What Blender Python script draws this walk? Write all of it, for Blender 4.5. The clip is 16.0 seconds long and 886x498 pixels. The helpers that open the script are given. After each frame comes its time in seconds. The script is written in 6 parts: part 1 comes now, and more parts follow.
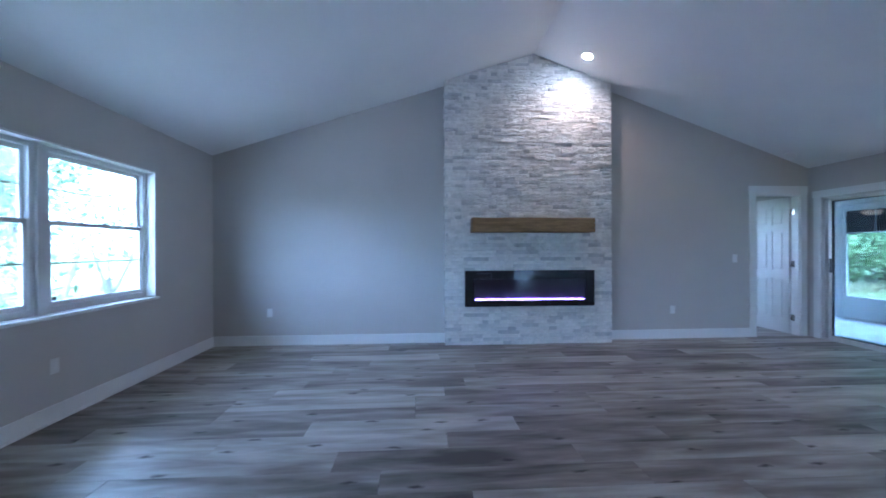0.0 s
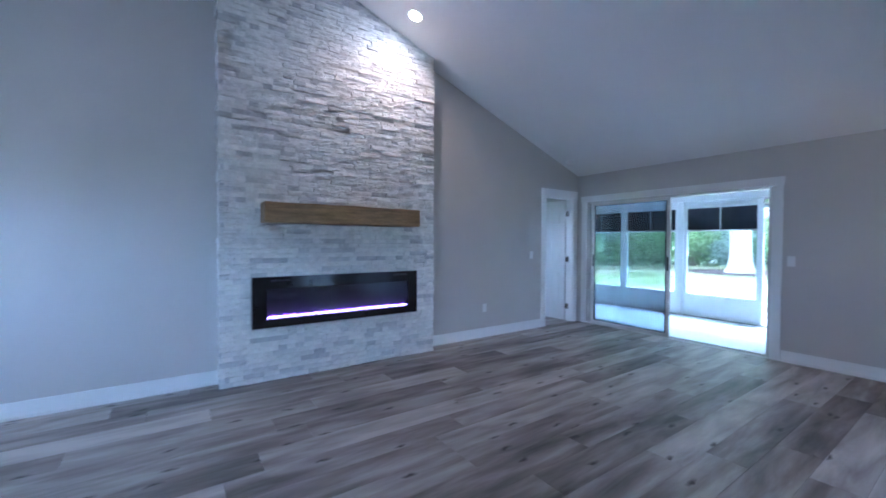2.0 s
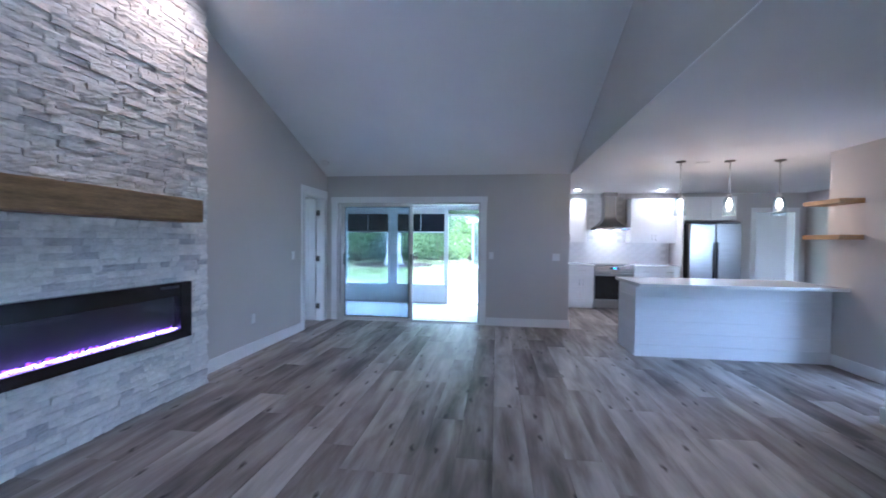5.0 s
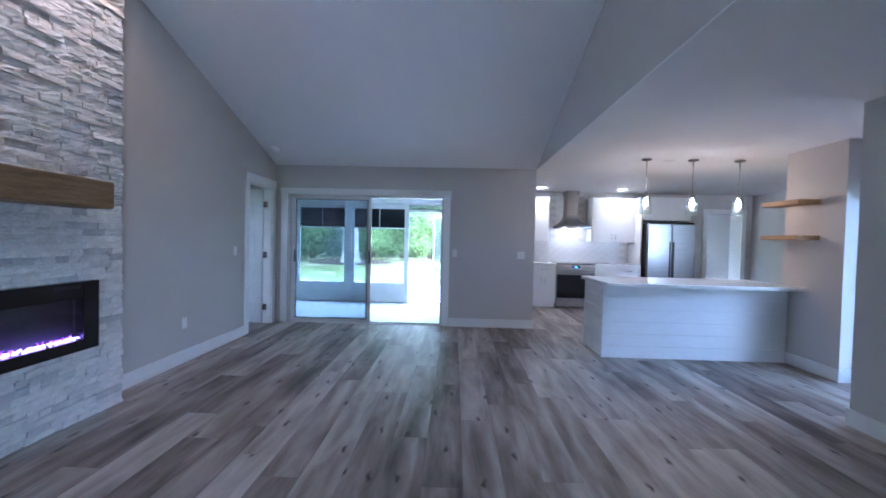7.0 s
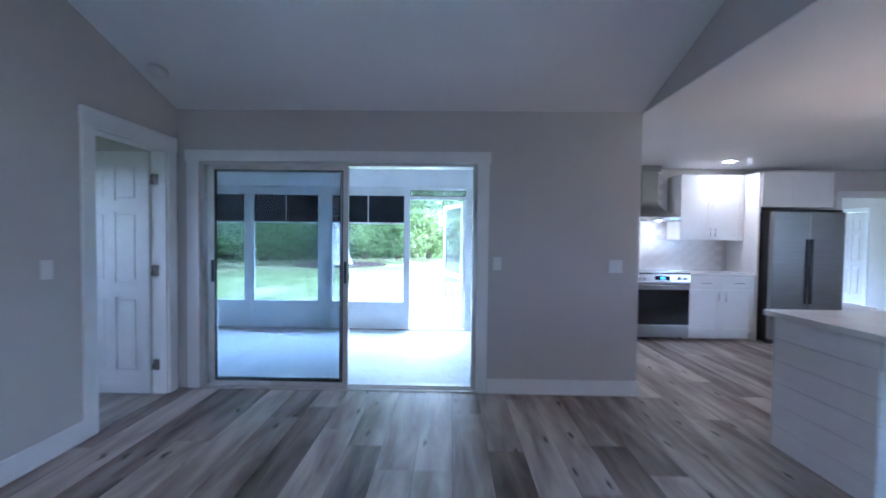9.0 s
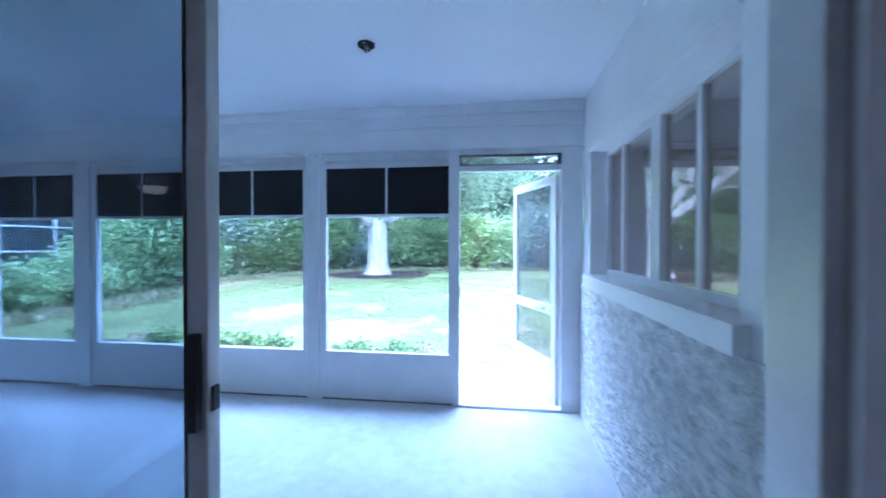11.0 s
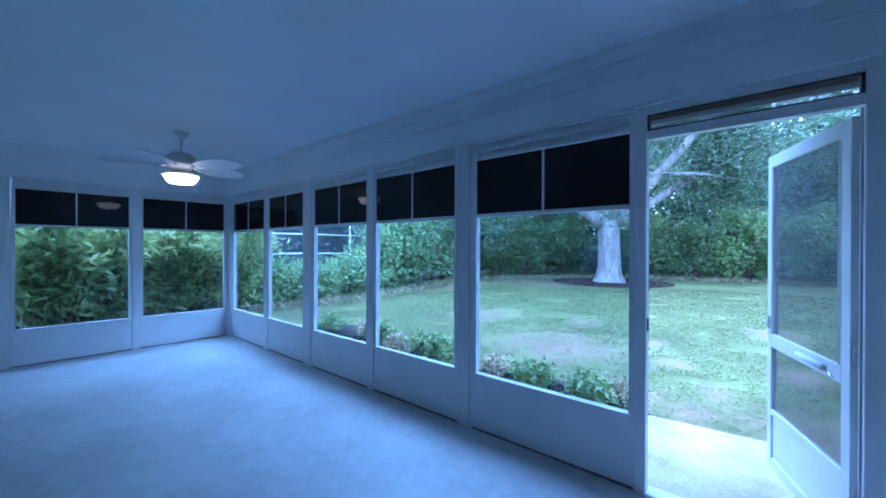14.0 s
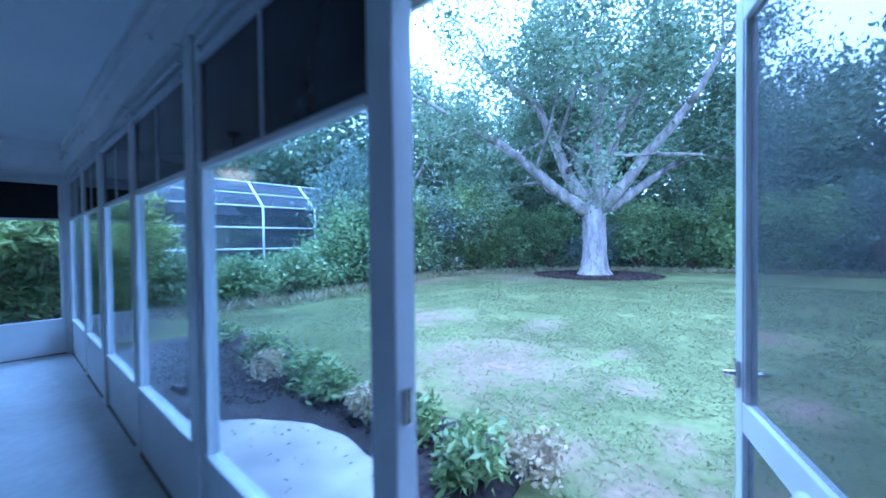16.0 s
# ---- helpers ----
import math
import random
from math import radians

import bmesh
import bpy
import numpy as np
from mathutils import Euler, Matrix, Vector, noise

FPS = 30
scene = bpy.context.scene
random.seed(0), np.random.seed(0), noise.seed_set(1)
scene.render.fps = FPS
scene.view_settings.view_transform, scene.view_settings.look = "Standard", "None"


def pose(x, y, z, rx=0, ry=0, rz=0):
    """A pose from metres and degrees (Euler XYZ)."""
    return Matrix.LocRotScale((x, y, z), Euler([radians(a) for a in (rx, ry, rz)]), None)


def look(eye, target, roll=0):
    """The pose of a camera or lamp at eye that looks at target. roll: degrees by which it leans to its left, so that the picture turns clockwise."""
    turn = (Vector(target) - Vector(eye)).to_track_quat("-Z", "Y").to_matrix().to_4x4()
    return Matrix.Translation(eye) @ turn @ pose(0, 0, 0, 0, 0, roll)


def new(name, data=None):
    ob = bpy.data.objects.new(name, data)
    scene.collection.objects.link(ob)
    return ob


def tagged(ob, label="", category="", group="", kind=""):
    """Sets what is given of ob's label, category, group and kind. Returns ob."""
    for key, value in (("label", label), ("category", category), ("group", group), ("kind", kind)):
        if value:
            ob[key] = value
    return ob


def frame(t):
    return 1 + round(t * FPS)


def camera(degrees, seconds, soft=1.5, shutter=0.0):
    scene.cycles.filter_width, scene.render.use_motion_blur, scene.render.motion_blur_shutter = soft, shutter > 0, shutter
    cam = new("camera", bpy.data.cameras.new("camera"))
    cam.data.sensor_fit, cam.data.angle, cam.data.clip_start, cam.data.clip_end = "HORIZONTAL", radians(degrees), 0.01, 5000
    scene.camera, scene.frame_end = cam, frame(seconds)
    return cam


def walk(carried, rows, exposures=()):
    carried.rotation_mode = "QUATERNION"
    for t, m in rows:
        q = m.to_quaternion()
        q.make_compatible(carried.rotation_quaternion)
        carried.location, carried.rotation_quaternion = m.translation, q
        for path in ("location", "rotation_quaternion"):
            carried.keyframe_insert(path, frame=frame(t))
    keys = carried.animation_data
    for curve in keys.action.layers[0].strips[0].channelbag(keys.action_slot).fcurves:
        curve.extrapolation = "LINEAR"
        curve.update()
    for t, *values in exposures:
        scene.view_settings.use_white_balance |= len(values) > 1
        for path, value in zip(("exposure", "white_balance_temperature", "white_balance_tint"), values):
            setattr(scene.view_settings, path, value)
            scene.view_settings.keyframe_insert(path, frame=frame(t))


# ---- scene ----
cam = camera(96.9, 16.0, 1.7, 0.5)
PATH = [
    (0, (0.058, -0.028, 1.296), (0.178, 1.968, 1.294), -0.2),
    (0.5, (0.029, 0.179, 1.32), (0.345, 2.153, 1.31), -0.2),
    (1, (0.036, 0.513, 1.318), (0.628, 2.424, 1.305), -0.3),
    (1.5, (0.039, 0.855, 1.383), (0.942, 2.638, 1.334), 0.2),
    (2, (0.052, 1.197, 1.346), (1.19, 2.84, 1.306), 0.3),
    (2.5, (-0.032, 1.5, 1.342), (1.318, 2.975, 1.302), 0.3),
    (3, (-0.243, 1.782, 1.335), (1.319, 3.03, 1.298), 0.3),
    (3.5, (-0.41, 2.084, 1.316), (1.345, 3.041, 1.289), 0.5),
    (4, (-0.599, 2.302, 1.346), (1.278, 2.993, 1.31), 0.5),
    (4.5, (-0.677, 2.462, 1.365), (1.268, 2.925, 1.325), 0.6),
    (5, (-0.684, 2.506, 1.37), (1.298, 2.775, 1.329), 0.6),
    (5.2, (-0.671, 2.504, 1.365), (1.318, 2.708, 1.325), 0.6),
    (7.3, (-0.141, 2.639, 1.344), (1.858, 2.686, 1.295), 1.0),
    (7.5, (0.07, 2.697, 1.353), (2.068, 2.741, 1.301), 0.6),
    (8, (0.754, 2.807, 1.346), (2.753, 2.841, 1.292), 0.7),
    (8.5, (1.521, 2.904, 1.368), (3.52, 2.93, 1.304), 0.7),
    (8.7, (1.834, 2.939, 1.365), (3.833, 2.968, 1.304), 0.7),
    (10.8, (4.92, 3.339, 1.319), (6.914, 3.489, 1.289), 0.0),
    (11, (5.054, 3.33, 1.317), (7.038, 3.586, 1.294), 0.1),
    (11.5, (5.369, 3.214, 1.335), (7.28, 3.803, 1.31), 0.1),
    (12, (5.616, 3.17, 1.348), (7.428, 4.015, 1.324), -0.0),
    (12.5, (5.753, 3.094, 1.342), (7.44, 4.167, 1.328), 0.1),
    (13, (5.85, 3.033, 1.346), (7.413, 4.281, 1.333), 0.1),
    (13.5, (5.908, 3.007, 1.337), (7.402, 4.337, 1.326), 0.1),
    (14, (6.004, 3.005, 1.324), (7.503, 4.329, 1.318), 0.2),
    (14.5, (6.265, 2.995, 1.299), (7.761, 4.322, 1.289), -0.0),
    (15, (6.7, 2.899, 1.274), (8.191, 4.232, 1.271), 0.1),
    (15.5, (7.348, 2.89, 1.286), (8.84, 4.221, 1.249), -0.4),
    (16, (7.931, 2.988, 1.243), (9.425, 4.317, 1.206), -0.7),
]
# exposure follows the clip's own metering: brighter indoors
EXPOSURES = [(0.0, 4.9, 4480, 10), (2.0, 5.04, 4540, 12), (4.0, 5.02, 4660, 14), (8.7, 4.78, 4660, 14), (10.8, 3.78, 4400, 20), (11.5, 3.5, 4330, 20), (12.0, 3.1, 4250, 20), (12.5, 2.4, 3900, 17), (13.0, 2.22, 3820, 17), (14.5, 2.27, 3830, 17), (15.5, 2.1, 3820, 18), (16.0, 1.92, 3830, 17)]
walk(cam, [(t, look(e, g, r)) for t, e, g, r in PATH], EXPOSURES)

# ---- world and large lights ----
world = bpy.data.worlds.new("sky")
scene.world = world
world.use_nodes = True
wn = world.node_tree
sky = wn.nodes.new("ShaderNodeTexSky")
sky.sky_type = "NISHITA"
sky.sun_disc = False
sky.sun_elevation = radians(70)
sky.sun_rotation = radians(200)
sky.air_density, sky.dust_density, sky.ozone_density = 1.0, 3.0, 2.0
cloud = wn.nodes.new("ShaderNodeMix")
cloud.data_type = "RGBA"
cloud.inputs["Factor"].default_value = 0.75
wn.links.new(sky.outputs[0], cloud.inputs["A"])
cloud.inputs["B"].default_value = (10.5, 11.5, 12.5, 1)
wn.links.new(cloud.outputs["Result"], wn.nodes["Background"].inputs[0])
wn.nodes["Background"].inputs[1].default_value = 0.15


def lamp(name, kind, m, energy, color, **kw):
    data = bpy.data.lights.new(name, kind)
    data.energy, data.color = energy, color
    if "size" in kw:
        data.shape, data.size, data.size_y = "RECTANGLE", kw["size"][0], kw["size"][1]
    if "radius" in kw:
        data.shadow_soft_size = kw["radius"]
    if "cone" in kw:
        data.spot_size, data.spot_blend = radians(kw["cone"]), 0.7
    if "angle" in kw:
        data.angle = radians(kw["angle"])
    ob = new(name, data)
    ob.matrix_world = m
    return ob


lamp("sun", "SUN", look((0, 0, 20), (3, 4, 0)), 0.9, (1.0, 0.97, 0.93), angle=30)
WARM = (1.0, 0.58, 0.32)


# ---- materials ----
def material(name, base, rough=0.5, metal=0.0, var=0.08, scale=6.0, grain=60.0, bump=0.05, stretch=(1, 1, 1), spec=0.5, tint=None, dist=0.002):
    """Two scales of colour variation and a fine relief on a principled surface."""
    m = bpy.data.materials.new(name)
    m.use_nodes = True
    nt = m.node_tree
    p = nt.nodes["Principled BSDF"]
    tc = nt.nodes.new("ShaderNodeTexCoord")
    mp = nt.nodes.new("ShaderNodeMapping")
    mp.inputs["Scale"].default_value = stretch
    nt.links.new(tc.outputs["Object"], mp.inputs[0])
    big, small = nt.nodes.new("ShaderNodeTexNoise"), nt.nodes.new("ShaderNodeTexNoise")
    big.inputs["Scale"].default_value, small.inputs["Scale"].default_value = scale, grain
    big.inputs["Detail"].default_value = 4
    small.inputs["Detail"].default_value = 3
    for n in (big, small):
        nt.links.new(mp.outputs[0], n.inputs["Vector"])
    ramp = nt.nodes.new("ShaderNodeValToRGB")
    dark = tuple(c * (1 - 2.2 * var) for c in base)
    light = tuple(min(1, c * (1 + 2.2 * var)) for c in (tint or base))
    ramp.color_ramp.elements[0].position, ramp.color_ramp.elements[1].position = 0.25, 0.75
    ramp.color_ramp.elements[0].color, ramp.color_ramp.elements[1].color = (*dark, 1), (*light, 1)
    add = nt.nodes.new("ShaderNodeMath")
    add.operation = "MULTIPLY_ADD"
    nt.links.new(small.outputs["Fac"], add.inputs[0])
    add.inputs[1].default_value = 0.35
    half = nt.nodes.new("ShaderNodeMath")
    half.operation = "MULTIPLY"
    half.inputs[1].default_value = 0.65
    nt.links.new(big.outputs["Fac"], half.inputs[0])
    nt.links.new(half.outputs[0], add.inputs[2])
    nt.links.new(add.outputs[0], ramp.inputs[0])
    nt.links.new(ramp.outputs[0], p.inputs["Base Color"])
    p.inputs["Roughness"].default_value, p.inputs["Metallic"].default_value = rough, metal
    p.inputs["Specular IOR Level"].default_value = spec
    if bump:
        b = nt.nodes.new("ShaderNodeBump")
        b.inputs["Strength"].default_value, b.inputs["Distance"].default_value = bump, dist
        nt.links.new(add.outputs[0], b.inputs["Height"])
        nt.links.new(b.outputs[0], p.inputs["Normal"])
    return m


def glow(name, color, strength):
    m = bpy.data.materials.new(name)
    m.use_nodes = True
    p = m.node_tree.nodes["Principled BSDF"]
    p.inputs["Base Color"].default_value = (*[min(1, c) for c in color], 1)
    p.inputs["Emission Color"].default_value = (*color, 1)
    p.inputs["Emission Strength"].default_value = strength
    return m


def pane(name, tint, rough=0.0, ior=1.5):
    """Thin clear sheet: straight-through light with a Fresnel gloss."""
    m = bpy.data.materials.new(name)
    m.use_nodes = True
    nt = m.node_tree
    nt.nodes.remove(nt.nodes["Principled BSDF"])
    tr, gl, mix, fr, pw, ad = (nt.nodes.new("ShaderNode" + k) for k in ("BsdfTransparent", "BsdfGlossy", "MixShader", "LayerWeight", "Math", "Math"))
    tr.inputs[0].default_value = (*tint, 1)
    gl.inputs["Roughness"].default_value = rough
    pw.operation, ad.operation = "POWER", "MULTIPLY_ADD"
    f0 = ((ior - 1) / (ior + 1)) ** 2
    nt.links.new(fr.outputs["Facing"], pw.inputs[0])
    pw.inputs[1].default_value = 5.0
    nt.links.new(pw.outputs[0], ad.inputs[0])
    ad.inputs[1].default_value, ad.inputs[2].default_value = 1 - f0, f0
    nt.links.new(ad.outputs[0], mix.inputs[0])
    nt.links.new(tr.outputs[0], mix.inputs[1])
    nt.links.new(gl.outputs[0], mix.inputs[2])
    nt.links.new(mix.outputs[0], nt.nodes["Material Output"].inputs[0])
    return m


def gauze(name, color, cover):
    """Woven screen: part thread, part open."""
    m = bpy.data.materials.new(name)
    m.use_nodes = True
    nt = m.node_tree
    p = nt.nodes["Principled BSDF"]
    p.inputs["Base Color"].default_value = (*color, 1)
    p.inputs["Roughness"].default_value = 0.6
    tr, mix = nt.nodes.new("ShaderNodeBsdfTransparent"), nt.nodes.new("ShaderNodeMixShader")
    mix.inputs[0].default_value = cover
    nt.links.new(tr.outputs[0], mix.inputs[1])
    nt.links.new(p.outputs[0], mix.inputs[2])
    nt.links.new(mix.outputs[0], nt.nodes["Material Output"].inputs[0])
    return m


def plank_material(name, island):
    """Grey oak plank with long grain, knots and a tone of its own for each board."""
    m = bpy.data.materials.new(name)
    m.use_nodes = True
    nt = m.node_tree
    L, N = nt.links.new, nt.nodes.new
    p = nt.nodes["Principled BSDF"]
    if island:
        rnd = N("ShaderNodeNewGeometry").outputs["Random Per Island"]
    else:
        rnd = N("ShaderNodeObjectInfo").outputs["Random"]
    tc = N("ShaderNodeTexCoord")
    shift = N("ShaderNodeVectorMath")
    shift.operation = "SCALE"
    shift.inputs[0].default_value = (37, 91, 13)
    L(rnd, shift.inputs["Scale"])
    plus = N("ShaderNodeVectorMath")
    L(tc.outputs["Object"], plus.inputs[0])
    L(shift.outputs[0], plus.inputs[1])
    long, fine = N("ShaderNodeMapping"), N("ShaderNodeMapping")
    long.inputs["Scale"].default_value = (0.9, 5.0, 1.0)
    fine.inputs["Scale"].default_value = (5.0, 45.0, 1.0)
    for mp in (long, fine):
        L(plus.outputs[0], mp.inputs[0])
    n1, n2 = N("ShaderNodeTexNoise"), N("ShaderNodeTexNoise")
    n1.inputs["Scale"].default_value, n2.inputs["Scale"].default_value = 1.6, 1.3
    n1.inputs["Detail"].default_value, n2.inputs["Detail"].default_value = 6, 5
    n1.inputs["Distortion"].default_value = 0.35
    L(long.outputs[0], n1.inputs["Vector"])
    L(fine.outputs[0], n2.inputs["Vector"])
    knot = N("ShaderNodeTexVoronoi")
    knot.voronoi_dimensions = "2D"
    knot.inputs["Scale"].default_value = 2.7
    km = N("ShaderNodeMapping")
    km.inputs["Scale"].default_value = (0.75, 2.4, 1.0)
    wob, amt, moved = N("ShaderNodeTexNoise"), N("ShaderNodeVectorMath"), N("ShaderNodeVectorMath")
    wob.inputs["Scale"].default_value, wob.inputs["Detail"].default_value = 14, 3
    L(plus.outputs[0], wob.inputs["Vector"])
    amt.operation = "SCALE"
    amt.inputs["Scale"].default_value = 0.06
    L(wob.outputs["Color"], amt.inputs[0])
    L(plus.outputs[0], moved.inputs[0])
    L(amt.outputs[0], moved.inputs[1])
    L(moved.outputs[0], km.inputs[0])
    L(km.outputs[0], knot.inputs["Vector"])
    tone = N("ShaderNodeValToRGB")
    cols = ((0.0, (0.06, 0.046, 0.036)), (0.42, (0.23, 0.194, 0.167)), (1.0, (0.51, 0.468, 0.432)))
    tone.color_ramp.elements[0].position, tone.color_ramp.elements[0].color = 0.0, (*cols[0][1], 1)
    tone.color_ramp.elements[1].position, tone.color_ramp.elements[1].color = 1.0, (*cols[2][1], 1)
    e = tone.color_ramp.elements.new(cols[1][0])
    e.color = (*cols[1][1], 1)
    mixv = N("ShaderNodeMath")
    mixv.operation = "MULTIPLY_ADD"
    L(n1.outputs["Fac"], mixv.inputs[0])
    mixv.inputs[1].default_value = 1.7
    off = N("ShaderNodeMath")
    off.operation = "MULTIPLY_ADD"
    L(rnd, off.inputs[0])
    off.inputs[1].default_value, off.inputs[2].default_value = 0.56, -0.62
    L(off.outputs[0], mixv.inputs[2])
    mix2 = N("ShaderNodeMath")
    mix2.operation = "MULTIPLY_ADD"
    L(n2.outputs["Fac"], mix2.inputs[0])
    mix2.inputs[1].default_value = 0.16
    sub = N("ShaderNodeMath")
    sub.operation = "SUBTRACT"
    L(mixv.outputs[0], sub.inputs[0])
    sub.inputs[1].default_value = 0.06
    L(sub.outputs[0], mix2.inputs[2])
    L(mix2.outputs[0], tone.inputs[0])
    kr = N("ShaderNodeValToRGB")
    kr.color_ramp.elements[0].position, kr.color_ramp.elements[0].color = 0.03, (0.13, 0.1, 0.085, 1)
    kr.color_ramp.elements[1].position, kr.color_ramp.elements[1].color = 0.125, (1, 1, 1, 1)
    sep, gate, far = N("ShaderNodeSeparateColor"), N("ShaderNodeMath"), N("ShaderNodeMath")
    L(knot.outputs["Color"], sep.inputs[0])
    gate.operation = "LESS_THAN"
    L(sep.outputs[0], gate.inputs[0])
    gate.inputs[1].default_value = 0.62
    L(knot.outputs["Distance"], far.inputs[0])
    L(gate.outputs[0], far.inputs[1])
    L(far.outputs[0], kr.inputs[0])
    mul = N("ShaderNodeMix")
    mul.data_type, mul.blend_type = "RGBA", "MULTIPLY"
    mul.inputs["Factor"].default_value = 1.0
    L(tone.outputs[0], mul.inputs["A"])
    L(kr.outputs[0], mul.inputs["B"])
    L(mul.outputs["Result"], p.inputs["Base Color"])
    p.inputs["Roughness"].default_value = 0.42
    p.inputs["Specular IOR Level"].default_value = 0.45
    b = N("ShaderNodeBump")
    b.inputs["Strength"].default_value, b.inputs["Distance"].default_value = 0.25, 0.001
    L(mix2.outputs[0], b.inputs["Height"])
    L(b.outputs[0], p.inputs["Normal"])
    return m


def stone_material(name, island):
    """Split-face quartzite, cream to grey, each piece with its own tone."""
    m = material(name, (0.68, 0.675, 0.67), 0.75, var=0.1, scale=12, grain=60, bump=1.0, dist=0.01)
    nt = m.node_tree
    p = nt.nodes["Principled BSDF"]
    src = nt.nodes.new("ShaderNodeNewGeometry").outputs["Random Per Island"] if island else nt.nodes.new("ShaderNodeObjectInfo").outputs["Random"]
    r = nt.nodes.new("ShaderNodeValToRGB")
    r.color_ramp.elements[0].color, r.color_ramp.elements[1].color = (0.7, 0.715, 0.75, 1), (1.16, 1.15, 1.13, 1)
    e = r.color_ramp.elements.new(0.2)
    e.color = (1.0, 1.0, 1.0, 1)
    nt.links.new(src, r.inputs[0])
    mul = nt.nodes.new("ShaderNodeMix")
    mul.data_type, mul.blend_type = "RGBA", "MULTIPLY"
    mul.inputs["Factor"].default_value = 1.0
    old = p.inputs["Base Color"].links[0].from_socket
    nt.links.new(old, mul.inputs["A"])
    nt.links.new(r.outputs[0], mul.inputs["B"])
    nt.links.new(mul.outputs["Result"], p.inputs["Base Color"])
    return m


def leaf_material(name, dark, light):
    """Leaf with a tone of its own inside broader drifts of tone, a little light coming through."""
    m = bpy.data.materials.new(name)
    m.use_nodes = True
    nt = m.node_tree
    L, N = nt.links.new, nt.nodes.new
    p = nt.nodes["Principled BSDF"]
    r = N("ShaderNodeValToRGB")
    r.color_ramp.elements[0].color, r.color_ramp.elements[1].color = (*dark, 1), (*light, 1)
    drift, add, own = N("ShaderNodeTexNoise"), N("ShaderNodeMath"), N("ShaderNodeMath")
    drift.inputs["Scale"].default_value, drift.inputs["Detail"].default_value = 1.3, 3
    L(N("ShaderNodeTexCoord").outputs["Object"], drift.inputs["Vector"])
    own.operation, add.operation = "MULTIPLY_ADD", "MULTIPLY_ADD"
    L(N("ShaderNodeNewGeometry").outputs["Random Per Island"], own.inputs[0])
    own.inputs[1].default_value, own.inputs[2].default_value = 0.55, -0.65
    L(drift.outputs["Fac"], add.inputs[0])
    add.inputs[1].default_value = 1.75
    L(own.outputs[0], add.inputs[2])
    L(add.outputs[0], r.inputs[0])
    L(r.outputs[0], p.inputs["Base Color"])
    p.inputs["Roughness"].default_value = 0.5
    t = N("ShaderNodeBsdfTranslucent")
    L(r.outputs[0], t.inputs[0])
    mix = N("ShaderNodeMixShader")
    mix.inputs[0].default_value = 0.35
    L(p.outputs[0], mix.inputs[1])
    L(t.outputs[0], mix.inputs[2])
    L(mix.outputs[0], nt.nodes["Material Output"].inputs[0])
    return m


M_WALL = material("greige_wall_paint", (0.56, 0.536, 0.515), 0.6, var=0.02, scale=1.5, grain=220, bump=0.12)
M_CEIL = material("ceiling_paint", (0.86, 0.86, 0.86), 0.7, var=0.02, scale=1.2, grain=160, bump=0.15)
M_TRIM = material("white_trim_paint", (0.8, 0.8, 0.8), 0.35, var=0.015, grain=40, bump=0.03)
M_DOOR = material("white_door_paint", (0.74, 0.73, 0.72), 0.4, var=0.015, grain=60, bump=0.04)
M_PLANK = plank_material("grey_oak_plank", False)
M_PLANK_FAR = plank_material("grey_oak_plank_far", True)
M_JOINT = material("plank_joint", (0.05, 0.045, 0.04), 0.8)
M_STONE = stone_material("split_stone", False)
M_STONE_FAR = stone_material("split_stone_far", True)
M_MORTAR = material("stone_backing", (0.3, 0.3, 0.3), 0.9)
M_BEAM = material("rustic_beam_wood", (0.18, 0.112, 0.045), 0.55, var=0.24, scale=3, grain=25, bump=0.4, stretch=(1, 9, 9), tint=(0.28, 0.175, 0.075))
M_SHELF = material("honey_shelf_wood", (0.42, 0.25, 0.1), 0.5, var=0.12, scale=4, grain=40, bump=0.15, stretch=(1, 8, 8))
M_BLACK = material("black_gloss", (0.012, 0.012, 0.014), 0.12, var=0.1, bump=0)
M_MATBLACK = material("matt_black", (0.02, 0.02, 0.022), 0.5, var=0.1, bump=0.02)
M_STEEL = material("brushed_steel", (0.3, 0.297, 0.29), 0.3, 1.0, var=0.05, scale=3, grain=120, bump=0.04, stretch=(1, 1, 14))
M_CHROME = material("satin_nickel", (0.65, 0.64, 0.62), 0.2, 1.0, var=0.03, bump=0)
M_CAB = material("white_cabinet_paint", (0.8, 0.8, 0.79), 0.35, var=0.012, grain=50, bump=0.02)
M_QUARTZ = material("white_quartz", (0.78, 0.78, 0.77), 0.15, var=0.05, scale=3, grain=30, bump=0)
M_TILE = material("glazed_white_tile", (0.74, 0.74, 0.74), 0.12, var=0.04, scale=4, grain=20, bump=0.06)
M_GROUT = material("tile_grout", (0.6, 0.6, 0.6), 0.8)
M_SHIPLAP = material("white_shiplap", (0.76, 0.76, 0.77), 0.45, var=0.02, grain=30, bump=0.05, stretch=(1, 1, 8))
M_ALU = material("white_aluminium", (0.72, 0.73, 0.74), 0.4, var=0.03, grain=70, bump=0.04)
M_ALUGREY = material("clear_anodised_aluminium", (0.6, 0.59, 0.58), 0.4, 0.35, var=0.05, grain=60, bump=0.03)
M_GLASS = pane("window_glass", (0.88, 0.92, 0.93))
M_RECESSGLASS = pane("reflective_window_glass", (0.86, 0.83, 0.81), 0.0, 3.0)
M_SLIDERGLASS = pane("tinted_door_glass", (0.78, 0.81, 0.84))
M_WINGLASS = pane("tinted_window_glass", (0.62, 0.66, 0.69))
M_DOORGLASS = pane("smoky_front_door_glass", (0.6, 0.64, 0.68))
